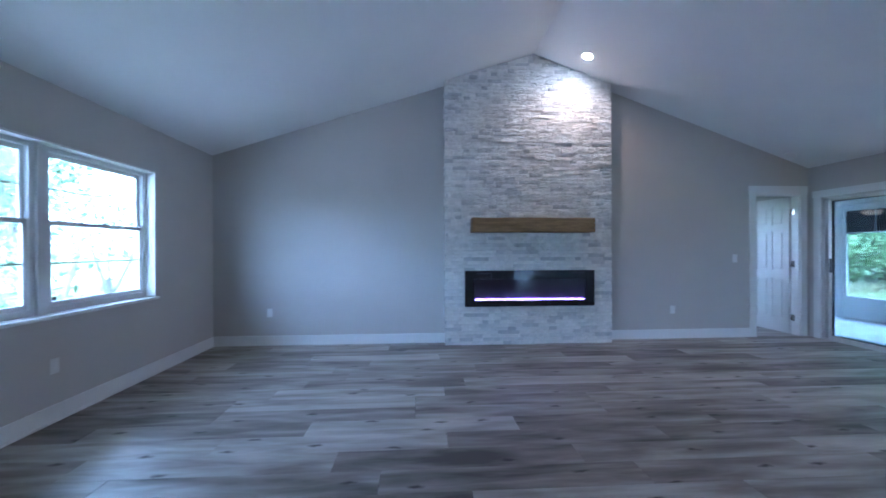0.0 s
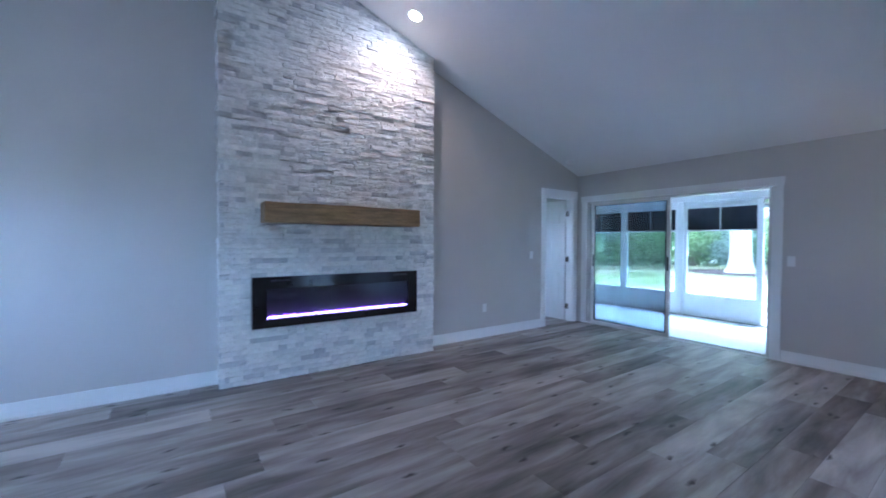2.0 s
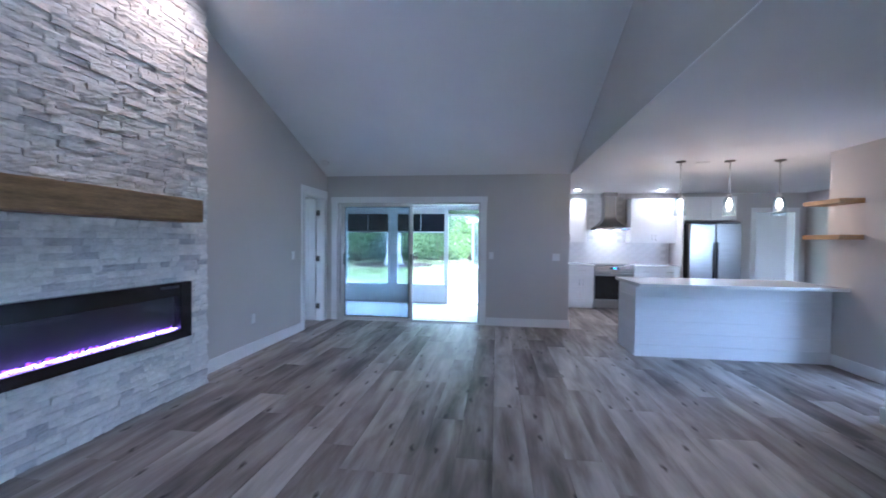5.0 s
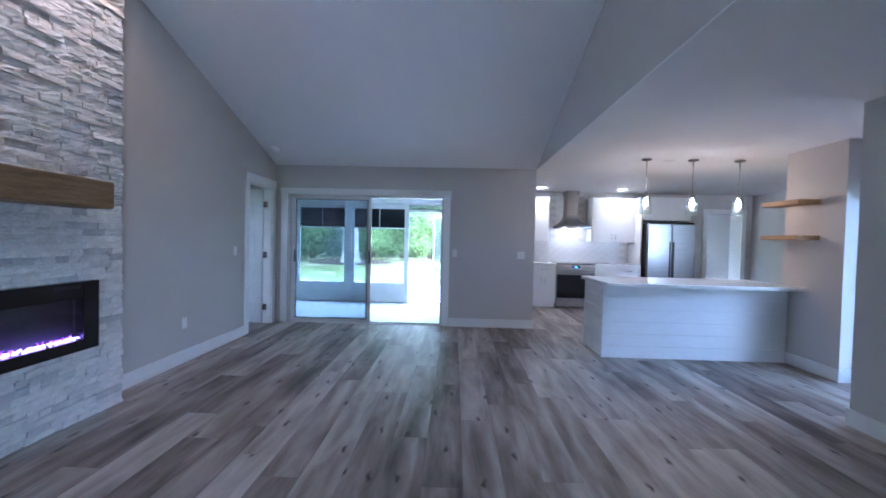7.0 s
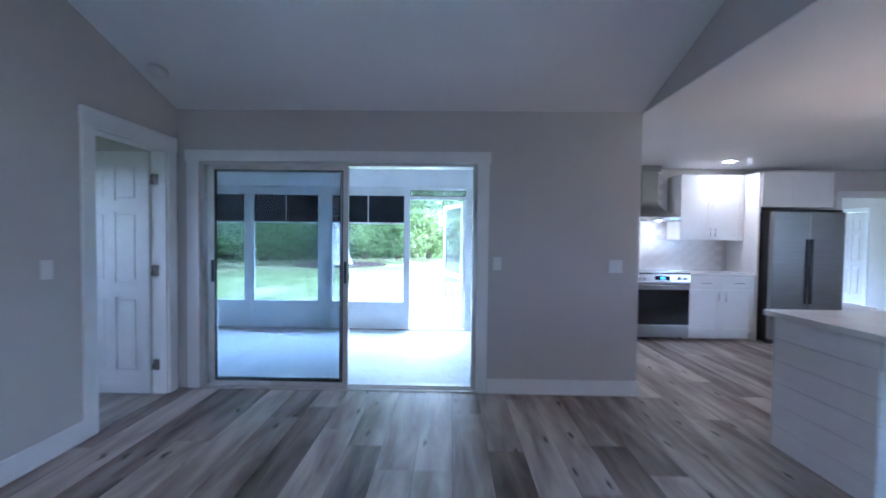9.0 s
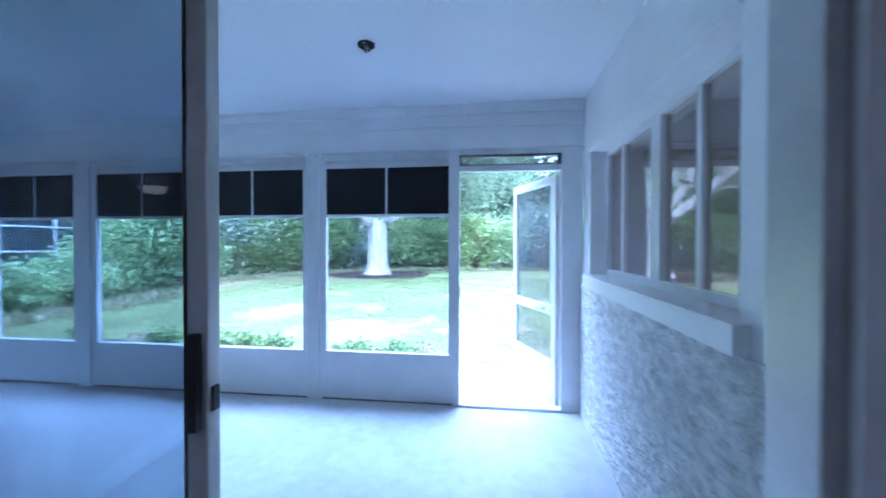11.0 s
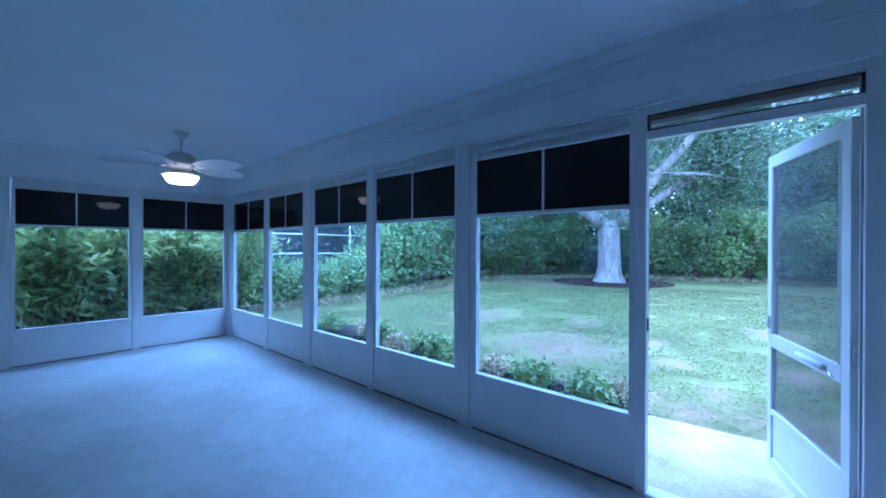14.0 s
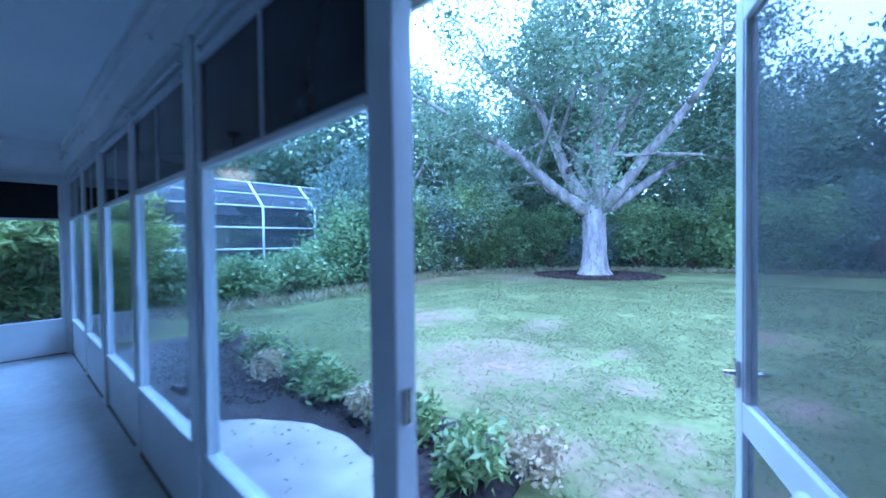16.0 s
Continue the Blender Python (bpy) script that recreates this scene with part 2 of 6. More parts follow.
M_VINYL = pane("clear_vinyl", (0.82, 0.86, 0.87), 0.1, 1.35)
M_TINT = material("dark_tinted_vinyl", (0.02, 0.021, 0.026), 0.03, var=0.1, bump=0, spec=0.2)
M_SCREEN = gauze("insect_screen", (0.06, 0.072, 0.085), 0.45)
M_LANAIFLOOR = material("painted_concrete_floor", (0.53, 0.54, 0.55), 0.5, var=0.13, scale=1.1, grain=14, bump=0.06)
M_LANAI = material("lanai_white_paint", (0.83, 0.84, 0.85), 0.55, var=0.04, scale=2, grain=60, bump=0.1)
M_LANAICEIL = material("lanai_ceiling_paint", (0.74, 0.77, 0.79), 0.6, var=0.03, scale=1.5, grain=60, bump=0.1)
M_STUCCO = material("rough_stucco", (0.7, 0.71, 0.72), 0.85, var=0.2, scale=16, grain=45, bump=1.0, dist=0.09, stretch=(0.8, 1, 1.5))
M_CONCRETE = material("pale_concrete", (0.36, 0.325, 0.285), 0.9, var=0.24, scale=2.5, grain=45, bump=0.5, spec=0.2)
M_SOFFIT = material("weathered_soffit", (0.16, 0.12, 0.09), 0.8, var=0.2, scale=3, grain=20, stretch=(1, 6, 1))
M_CHANNEL = material("grimy_channel", (0.16, 0.15, 0.14), 0.8, var=0.3, scale=12)
M_LAMP = glow("lamp_glow", (1.0, 0.88, 0.74), 8)
M_FANGLOW = glow("fan_bowl_glow", (1.0, 0.7, 0.42), 1.0)
M_BULB = glow("bulb_glow", (1.0, 0.78, 0.54), 2.2)
M_EMBER = glow("ember_glow", (0.6, 0.34, 1.0), 0.55)
M_FLAME = glow("violet_flame", (0.28, 0.05, 0.6), 0.16)
M_DISPLAY = glow("blue_display", (0.1, 0.35, 1.0), 0.6)
M_PLASTIC = material("white_plastic", (0.78, 0.78, 0.77), 0.35, var=0.01, bump=0)
M_BARK = material("pale_bark", (0.24, 0.215, 0.195), 0.9, var=0.42, scale=3.5, grain=22, bump=1.0, stretch=(1, 1, 0.3), dist=0.06)
M_TWIG = material("dry_twig", (0.2, 0.15, 0.11), 0.9, var=0.2)
M_OAKLEAF = leaf_material("oak_leaf", (0.06, 0.1, 0.052), (0.25, 0.32, 0.18))
M_HEDGELEAF = leaf_material("hedge_leaf", (0.075, 0.13, 0.05), (0.37, 0.47, 0.2))
M_BRIGHTLEAF = leaf_material("bright_leaf", (0.12, 0.2, 0.065), (0.4, 0.48, 0.18))
M_ENDLEAF = leaf_material("broad_hedge_leaf", (0.165, 0.24, 0.085), (0.63, 0.7, 0.28))
M_DRYGRASS = leaf_material("dry_grass_blade", (0.1, 0.12, 0.05), (0.34, 0.31, 0.17))
M_PALELEAF = leaf_material("pale_flower", (0.3, 0.26, 0.15), (0.5, 0.45, 0.3))
M_GREYLEAF = leaf_material("silvery_leaf", (0.08, 0.115, 0.09), (0.29, 0.35, 0.28))
M_GRASSBLADE = leaf_material("grass_blade", (0.1, 0.128, 0.045), (0.19, 0.213, 0.078))
M_LAWN = material("lawn_ground", (0.075, 0.09, 0.033), 0.95, var=0.22, scale=0.9, grain=14, bump=0.9, tint=(0.122, 0.138, 0.052), dist=0.03, spec=0.15)


def add_bare_soil(m, spots):
    """Worn sandy spots in the lawn, (x, y, radius x, radius y) each, with ragged rims."""
    nt = m.node_tree
    N, L = nt.nodes.new, nt.links.new
    p = nt.nodes["Principled BSDF"]
    tc = N("ShaderNodeTexCoord")
    rag = N("ShaderNodeTexNoise")
    rag.inputs["Scale"].default_value, rag.inputs["Detail"].default_value, rag.inputs["Roughness"].default_value = 2.4, 8, 0.78
    L(tc.outputs["Object"], rag.inputs["Vector"])
    best = None
    for x, y, rx, ry in spots:
        mp = N("ShaderNodeMapping")
        mp.inputs["Location"].default_value = (-x / rx, -y / ry, 0)
        mp.inputs["Scale"].default_value = (1 / rx, 1 / ry, 0)
        L(tc.outputs["Object"], mp.inputs[0])
        ln = N("ShaderNodeVectorMath")
        ln.operation = "LENGTH"
        L(mp.outputs[0], ln.inputs[0])
        if best is None:
            best = ln.outputs["Value"]
        else:
            mn = N("ShaderNodeMath")
            mn.operation = "MINIMUM"
            L(best, mn.inputs[0])
            L(ln.outputs["Value"], mn.inputs[1])
            best = mn.outputs[0]
    s = N("ShaderNodeMath")
    s.operation = "MULTIPLY_ADD"
    L(rag.outputs["Fac"], s.inputs[0])
    s.inputs[1].default_value = -5.5
    L(best, s.inputs[2])
    r = N("ShaderNodeMapRange")
    r.inputs["From Min"].default_value, r.inputs["From Max"].default_value = -1.35, -3.2
    L(s.outputs[0], r.inputs["Value"])
    soil = N("ShaderNodeValToRGB")
    soil.color_ramp.elements[0].color, soil.color_ramp.elements[1].color = (0.11, 0.075, 0.053, 1), (0.27, 0.195, 0.142, 1)
    fine = N("ShaderNodeTexNoise")
    fine.inputs["Scale"].default_value, fine.inputs["Detail"].default_value = 11, 6
    L(tc.outputs["Object"], fine.inputs["Vector"])
    L(fine.outputs["Fac"], soil.inputs[0])
    mix = N("ShaderNodeMix")
    mix.data_type = "RGBA"
    L(r.outputs[0], mix.inputs["Factor"])
    L(p.inputs["Base Color"].links[0].from_socket, mix.inputs["A"])
    L(soil.outputs[0], mix.inputs["B"])
    L(mix.outputs["Result"], p.inputs["Base Color"])


SOIL = [(12.0, 5.8, 1.3, 1.2), (13.6, 8.4, 1.1, 0.8), (10.45, 2.3, 0.7, 1.3), (15.5, 3.2, 0.7, 0.4), (10.45, 4.3, 0.35, 0.4), (22.5, 11.5, 2.2, 3.4), (18.5, 13.6, 3.0, 1.0), (12.6, 2.9, 0.5, 0.25), (10.5, 3.7, 0.4, 0.3), (10.7, 2.7, 0.5, 0.5), (13.3, 4.7, 0.4, 0.2), (11.2, 3.6, 0.3, 0.2), (14.4, 6.3, 0.6, 0.35), (12.2, 4.2, 0.3, 0.25)]
add_bare_soil(M_LAWN, SOIL)
M_MULCH = material("dark_mulch", (0.035, 0.03, 0.03), 0.95, var=0.4, scale=20, grain=60, bump=1.0, dist=0.03, spec=0.1)
M_LEAFLITTER = material("leaf_litter", (0.1, 0.078, 0.06), 0.95, var=0.35, scale=10, grain=40, bump=0.9, dist=0.03)
M_RING = material("dark_leaf_mould", (0.065, 0.048, 0.042), 0.95, var=0.35, scale=9, grain=30, bump=1.0, dist=0.05, spec=0.1)
M_BEDLEAF = leaf_material("bed_shrub_leaf", (0.09, 0.15, 0.05), (0.36, 0.45, 0.17))
M_ROOF = material("grey_roof", (0.25, 0.25, 0.27), 0.8, var=0.1)
M_HOUSE = material("pale_house_wall", (0.55, 0.52, 0.47), 0.8, var=0.05)


# ---- mesh helpers ----
BASE = {}


def bm_box(bm, x0, x1, y0, y1, z0, z1, bevel=0.0):
    """Adds a box to bm, its edges rounded by bevel."""
    r = bmesh.ops.create_cube(bm, size=1.0, matrix=Matrix.Translation(((x0 + x1) / 2, (y0 + y1) / 2, (z0 + z1) / 2)) @ Matrix.Diagonal((x1 - x0, y1 - y0, z1 - z0, 1)))
    if bevel:
        edges = list({e for v in r["verts"] for e in v.link_edges})
        bmesh.ops.bevel(bm, geom=edges, offset=bevel, segments=2, affect="EDGES", profile=0.6)
    return bm


def box(x0, x1, y0, y1, z0, z1, bevel=0.003):
    return bm_box(bmesh.new(), x0, x1, y0, y1, z0, z1, bevel)


def tube(bm, pts, radii, sides=12, cap=True):
    """A round tapered tube along points."""
    rings = []
    for i, (p, r) in enumerate(zip(pts, radii)):
        p = Vector(p)
        d = (Vector(pts[min(i + 1, len(pts) - 1)]) - Vector(pts[max(i - 1, 0)])).normalized()
        u = d.orthogonal().normalized() if abs(d.z) > 0.99 else d.cross(Vector((0, 0, 1))).normalized()
        w = d.cross(u)
        rings.append([bm.verts.new(p + (u * math.cos(a) + w * math.sin(a)) * r) for a in (2 * math.pi * k / sides for k in range(sides))])
    for a, b in zip(rings, rings[1:]):
        for k in range(sides):
            f = bm.faces.new((a[k], a[(k + 1) % sides], b[(k + 1) % sides], b[k]))
            f.smooth = True
    if cap:
        bm.faces.new(rings[0][::-1])
        bm.faces.new(rings[-1])
    return bm


def lathe(bm, profile, cx=0.0, cy=0.0, sides=28):
    """Turns a profile of (radius, z) about an upright axis."""
    rings = [[bm.verts.new((cx + r * math.cos(2 * math.pi * k / sides), cy + r * math.sin(2 * math.pi * k / sides), z)) for k in range(sides)] for r, z in profile]
    for a, b in zip(rings, rings[1:]):
        for k in range(sides):
            f = bm.faces.new((a[k], a[(k + 1) % sides], b[(k + 1) % sides], b[k]))
            f.smooth = True
    for ring in (rings[0], rings[-1]):
        if len({tuple(v.co) for v in ring}) > 2:
            bm.faces.new(ring)
    bmesh.ops.remove_doubles(bm, verts=[v for r in rings for v in r], dist=1e-5)
    return bm


def mesh_of(name, bm, mat):
    bmesh.ops.recalc_face_normals(bm, faces=bm.faces)
    me = bpy.data.meshes.new(name)
    bm.to_mesh(me)
    bm.free()
    me.materials.append(mat)
    return me


def thing(name, label, category, x=0.0, y=0.0, z=0.0, rz=0.0, group=""):
    """An empty at the base of a thing; its parts are built in world metres at rz = 0 about the base."""
    ob = new(name)
    ob.empty_display_size = 0.1
    ob.matrix_basis = pose(x, y, z, 0, 0, rz)
    BASE[ob] = Vector((x, y, z))
    return tagged(ob, label, category, group)


def part(name, bm, mat, parent, label=""):
    """Links a bmesh, built in world metres, as one mesh under a thing or a part."""
    b = BASE[parent]
    bmesh.ops.translate(bm, verts=bm.verts, vec=-b)
    ob = new(name, mesh_of(name, bm, mat))
    ob.parent = parent
    BASE[ob] = b
    return tagged(ob, label)


def fixed(name, bm, mat, label="", category="", kind="structure"):
    """A piece of the setting in world metres."""
    ob = new(name, mesh_of(name, bm, mat))
    BASE[ob] = Vector((0, 0, 0))
    return tagged(ob, label, category, "", kind)


def boxes(rows, bevel=0.0):
    bm = bmesh.new()
    for r in rows:
        bm_box(bm, *r, bevel)
    return bm


def prism(bm, outline, axis, a, b):
    """A flat outline pulled along an axis from a to b. Outline holds the two other axes in order."""
    def at(p, v):
        return {"x": (v, p[0], p[1]), "y": (p[0], v, p[1]), "z": (p[0], p[1], v)}[axis]
    lo, hi = [bm.verts.new(at(p, a)) for p in outline], [bm.verts.new(at(p, b)) for p in outline]
    bm.faces.new(lo)
    bm.faces.new(hi[::-1])
    n = len(outline)
    for i in range(n):
        bm.faces.new((lo[i], lo[(i + 1) % n], hi[(i + 1) % n], hi[i]))
    return bm


# ---- plan, in metres ----
XL, XR = -2.70, 5.755          # window wall, slider wall
YF, YB = 5.40, -0.45            # fireplace wall, wall behind the start
YG = 1.36                       # edge of the vault
ZC = 2.44                       # flat ceiling
RIDGE_X, RIDGE_Z, EAVE_L, EAVE_R = 1.61, 3.93, 2.55, 2.455
XO = 5.955                      # outer face of the slider wall
XS, YL, YE = 8.50, 2.58, 9.86   # lanai: screen wall, house wall, end wall
ZL, ZLC = -0.11, 2.53           # lanai floor and ceiling
XK, YK = 8.33, 2.33             # kitchen: back wall, wall to the lanai
GZ = -0.27                      # ground outside


def vault(x):
    return EAVE_L + (x - XL) / (RIDGE_X - XL) * (RIDGE_Z - EAVE_L) if x < RIDGE_X else EAVE_R + (XR - x) / (XR - RIDGE_X) * (RIDGE_Z - EAVE_R)


# ---- walls, floors, ceilings ----
W_Y0, W_Y1, W_Z0, W_Z1 = 1.93, 4.24, 0.81, 2.10
fixed("wall_window", boxes([(XL - 0.2, XL, YB, W_Y0, 0, 2.9), (XL - 0.2, XL, W_Y1, YF + 0.12, 0, 2.9), (XL - 0.2, XL, W_Y0, W_Y1, 0, W_Z0), (XL - 0.2, XL, W_Y0, W_Y1, W_Z1, 2.9)]), M_WALL, "greige painted wall with a wide twin window", "wall")
D_X0, D_X1, D_Z = 4.935, 5.62, 2.07
fixed("wall_fireplace", boxes([(XL, D_X0, YF, YF + 0.12, 0, 4.1), (D_X1, XO, YF, YF + 0.12, 0, 4.1), (D_X0, D_X1, YF, YF + 0.12, D_Z, 4.1)]), M_WALL, "greige painted gable wall behind the stone fireplace", "wall")
S_Y0, S_Y1, S_Z = 2.765, 5.21, 2.005
fixed("wall_slider", boxes([(XR, XO, YG, S_Y0, ZL, 2.7), (XR, XO, S_Y1, YF, ZL, 2.7), (XR, XO, S_Y0, S_Y1, S_Z, 2.7)]), M_WALL, "greige painted wall around the sliding door", "wall")
fixed("wall_back", boxes([(XL - 0.2, 2.72, YB - 0.12, YB, 0, ZC + 0.02), (2.60, 2.72, -1.67, YB - 0.12, 0, ZC + 0.02)]), M_WALL, "greige painted wall at the front of the room", "wall")
# The gap at y -3.2 to -2.4 is unseen, added to daylight the kitchen.
fixed("wall_stub", boxes([(3.70, 4.42, -1.43, -1.30, 0, ZC + 0.02), (3.70, 3.82, -2.4, -1.43, 0, ZC + 0.02), (3.70, 3.82, -4.4, -3.2, 0, ZC + 0.02), (3.70, 3.82, -3.2, -2.4, 0, 1.3), (3.70, 3.82, -3.2, -2.4, 1.95, ZC + 0.02)]), M_WALL, "greige painted wall beside the kitchen island", "wall")
HX0, HX1, HY = 2.82, 3.62, -1.55    # glazed front door at the end of the entry passage
fixed("wall_hall_end", boxes([(2.72, HX0, HY - 0.12, HY, 0, ZC + 0.02), (HX1, 3.70, HY - 0.12, HY, 0, ZC + 0.02), (HX0, HX1, HY - 0.12, HY, 2.06, ZC + 0.02)]), M_WALL, "greige wall closing the entry passage", "wall")
fixed("wall_gable", prism(bmesh.new(), [(XL, ZC + 0.01), (XR, ZC + 0.01), (XR, EAVE_R + 0.02), (RIDGE_X, RIDGE_Z + 0.02), (XL, EAVE_L + 0.02)], "y", YG - 0.12, YG), M_WALL, "greige painted gable face over the flat ceiling edge", "wall")
bm = bmesh.new()
prism(bm, [(XL, EAVE_L), (RIDGE_X, RIDGE_Z), (RIDGE_X, RIDGE_Z + 0.2), (XL - 0.2, EAVE_L + 0.2), (XL - 0.2, EAVE_L - 0.04)], "y", YG - 0.12, YF)
prism(bm, [(RIDGE_X, RIDGE_Z), (XR, EAVE_R), (XR + 0.2, EAVE_R + 0.0), (XR + 0.2, EAVE_R + 0.2), (RIDGE_X, RIDGE_Z + 0.2)], "y", YG - 0.12, YF)
fixed("ceiling_vault", bm, M_CEIL, "pale vaulted ceiling with a central ridge", "ceiling")
fixed("ceiling_flat", boxes([(XL, XR, YB, YG, ZC, ZC + 0.01), (2.72, 3.70, HY - 0.12, YB, ZC, ZC + 0.12), (3.70, 9.9, -6.1, YB, ZC, ZC + 0.12), (9.9, 12.35, -6.1, -1.5, ZC, ZC + 0.12), (XR, 9.9, YB, YG - 0.002, ZC, ZC + 0.12), (XO - 0.05, 9.9, YG - 0.002, YK, ZC, ZC + 0.12), (XL, XR, YB, YG - 0.125, ZC + 0.01, ZC + 0.12)]), M_CEIL, "flat white ceiling over the kitchen side", "ceiling")
# kitchen
KW0, KW1, KWZ0, KWZ1 = 6.37, 8.27, 1.08, 2.045
fixed("wall_kitchen_lanai", boxes([(XO, KW0, YK, YL, ZL, ZLC + 0.1), (KW1, XS - 0.0125, YK, YL, ZL, ZLC + 0.1), (KW0, KW1, YK, YL, ZL, KWZ0), (KW0, KW1, YK, YL, KWZ1, ZLC + 0.1)]), M_LANAI, "white painted house wall with a recessed window", "wall")
O_Y0, O_Y1 = -3.58, -2.85
fixed("wall_kitchen_back", boxes([(XK, XK + 0.12, O_Y1, YK, 0, ZC + 0.05), (XK, XK + 0.12, -3.8, O_Y0, 0, ZC + 0.05), (XK, XK + 0.12, O_Y0, O_Y1, 2.04, ZC + 0.05)]), M_WALL, "greige kitchen back wall with a cased opening", "wall")
fixed("wall_kitchen_side", boxes([(3.82, XK, -3.92, -3.8, 0, ZC + 0.05)]), M_WALL, "greige side wall of the kitchen", "wall")
FX_H, FY_H, HD0, HD1 = 12.2, -6.0, 11.0, 11.66    # far hall: end wall, side wall, its door
# The wall at y -1.5 is left open, unseen, to light the hall door.
fixed("wall_far_hall", boxes([(FX_H, FX_H + 0.12, FY_H, -1.5, 0, ZC + 0.05), (XK + 0.12, 9.3, -1.62, -1.5, 0, ZC + 0.05), (9.3, FX_H, -1.62, -1.5, 2.1, ZC + 0.05), (XK, XK + 0.12, FY_H, -3.8, 0, ZC + 0.05), (XK + 0.12, HD0, FY_H - 0.12, FY_H, 0, ZC + 0.05), (HD1, FX_H, FY_H - 0.12, FY_H, 0, ZC + 0.05), (HD0, HD1, FY_H - 0.12, FY_H, 2.04, ZC + 0.05)]), M_WALL, "greige hall walls beyond the opening", "wall")
# room behind the inner door
# The opening at x 3.9 is unseen, added to light the door leaf.
fixed("wall_bedroom", boxes([(3.9, 4.0, YF + 0.12, 7.22, 0, 2.6), (3.9, 4.0, 7.75, 8.1, 0, 2.6), (3.9, 4.0, 7.22, 7.75, 0, 1.2), (3.9, 4.0, 7.22, 7.75, 2.0, 2.6), (3.9, XO, 8.1, 8.2, 0, 2.6), (XR, XO, YF + 0.12, 8.1, ZL, 2.6)]), M_WALL, "walls behind the inner door with an added unseen daylight opening", "wall")
fixed("ceiling_bedroom", box(3.9, XO, YF + 0.12, 8.2, 2.6, 2.7, 0), M_CEIL, "plain white ceiling", "ceiling")
# sub floor under the planks
fixed("floor_base", boxes([(XL - 0.1, XR + 0.0, -4.5, YF + 0.0, -0.1, -0.004), (XR, FX_H, -6.0, YG, -0.1, -0.004), (XO, 8.4, YG, YK, -0.1, -0.004), (XR, XO, YG, YK, -0.12, -0.1), (3.9, XR, YF, 8.2, -0.1, -0.004)]), M_JOINT, "dark underlay seen in the plank joints", "floor")
fixed("floor_bedroom", box(4.0, XR, YF + 0.005, 8.1, -0.004, 0.0, 0), M_PLANK_FAR, "grey plank floor behind the inner door", "floor")
# lanai
fixed("floor_lanai", box(XO - 0.2, XS + 0.09, YL, YE + 0.1, ZL - 0.2, ZL, 0), M_LANAIFLOOR, "pale painted concrete lanai floor", "floor")
fixed("ceiling_lanai", box(XO, XS + 0.3, YL - 0.1, YE + 0.3, ZLC, ZLC + 0.1, 0), M_LANAICEIL, "pale painted lanai ceiling", "ceiling")
fixed("wall_house_lanai", boxes([(XO + 0.001, XO + 0.02, YL, S_Y0 - 0.05, ZL, ZLC), (XO + 0.001, XO + 0.02, S_Y1 + 0.05, YE + 0.1, ZL, ZLC), (XO + 0.001, XO + 0.02, S_Y0 - 0.05, S_Y1 + 0.05, S_Z + 0.04, ZLC), (XR, XO, YF + 0.12 + 2.64, YE + 0.1, ZL, ZLC)]), M_STUCCO, "pale stucco house wall beside the sliding door", "wall")
fixed("wall_stucco_skirt", box(XO + 0.021, XS - 0.0125, YL, YL + 0.022, ZL, 0.984, 0), M_STUCCO, "rough pale stucco under the window", "wall")
# Unseen eave, its depth set to keep high sky off the floor inside.
fixed("eave_front", boxes([(XL - 1.3, XL - 0.2, -3.0, YF + 0.9, 2.42, 2.5)]), M_TRIM, "white boxed eave added out of view to shade the front window", "eave")
fixed("roof_house", boxes([(XL - 0.2, XO, -5.0, YF + 2.8, 4.2, 4.3), (XO, XS + 0.15, -5.0, YE + 0.8, ZLC + 0.12, ZLC + 0.3), (XS + 0.15, XS + 0.56, -5.0, YE + 0.8, ZLC + 0.08, ZLC + 0.2)]), M_ROOF, "grey roof closing the house", "roof")
SOFFIT = thing("soffit", "weathered brown boarded eave soffit", "soffit", XS + 0.1, 6.0, 2.3)
SOFFIT["kind"] = "structure"
fixed("ground", box(-250, 250, -250, 250, GZ - 1, GZ, 0), M_LAWN, "patchy green lawn reaching the horizon", "ground")
fixed("foundation", boxes([(XL - 0.2, XO - 0.21, -4.6, YF + 2.7, GZ - 0.1, -0.11), (XO - 0.21, 8.45, -6.1, YL, GZ - 0.1, -0.115), (8.45, 12.35, -6.1, -1.5, GZ - 0.1, -0.115)]), M_CONCRETE, "concrete slab under the house", "foundation")


def baseboard(name, rows):
    bm = boxes(rows, 0.004)
    return fixed(name, bm, M_TRIM, "tall white painted baseboard", "baseboard")


BH, BT = 0.13, 0.016
baseboard("baseboard_window", [(XL, XL + BT, YB + BT, YF - BT, 0, BH), (XL + BT, XL + BT + 0.012, YB + BT, YF - BT, 0, 0.02)])
baseboard("baseboard_fireplace", [(XL, 0.41, YF - BT, YF, 0, BH), (2.68, D_X0 - 0.09, YF - BT, YF, 0, BH), (XL, 0.41, YF - BT - 0.012, YF - BT, 0, 0.02), (2.68, D_X0 - 0.09, YF - BT - 0.012, YF - BT, 0, 0.02)])
baseboard("baseboard_slider", [(XR - BT, XR, YG - BT, S_Y0 - 0.105, 0, BH), (XR - BT - 0.012, XR - BT, YG - BT, S_Y0 - 0.105, 0, 0.02), (XR, XO, YG - BT, YG, 0, BH)])
baseboard("baseboard_back", [(XL + BT, 2.72, YB, YB + BT, 0, BH), (2.72, 2.72 + BT, HY, YB + BT, 0, BH)])
baseboard("baseboard_stub", [(3.70 - BT, 4.42, -1.30, -1.30 + BT, 0, BH), (3.70 - BT, 3.70, HY, -1.30, 0, BH)])


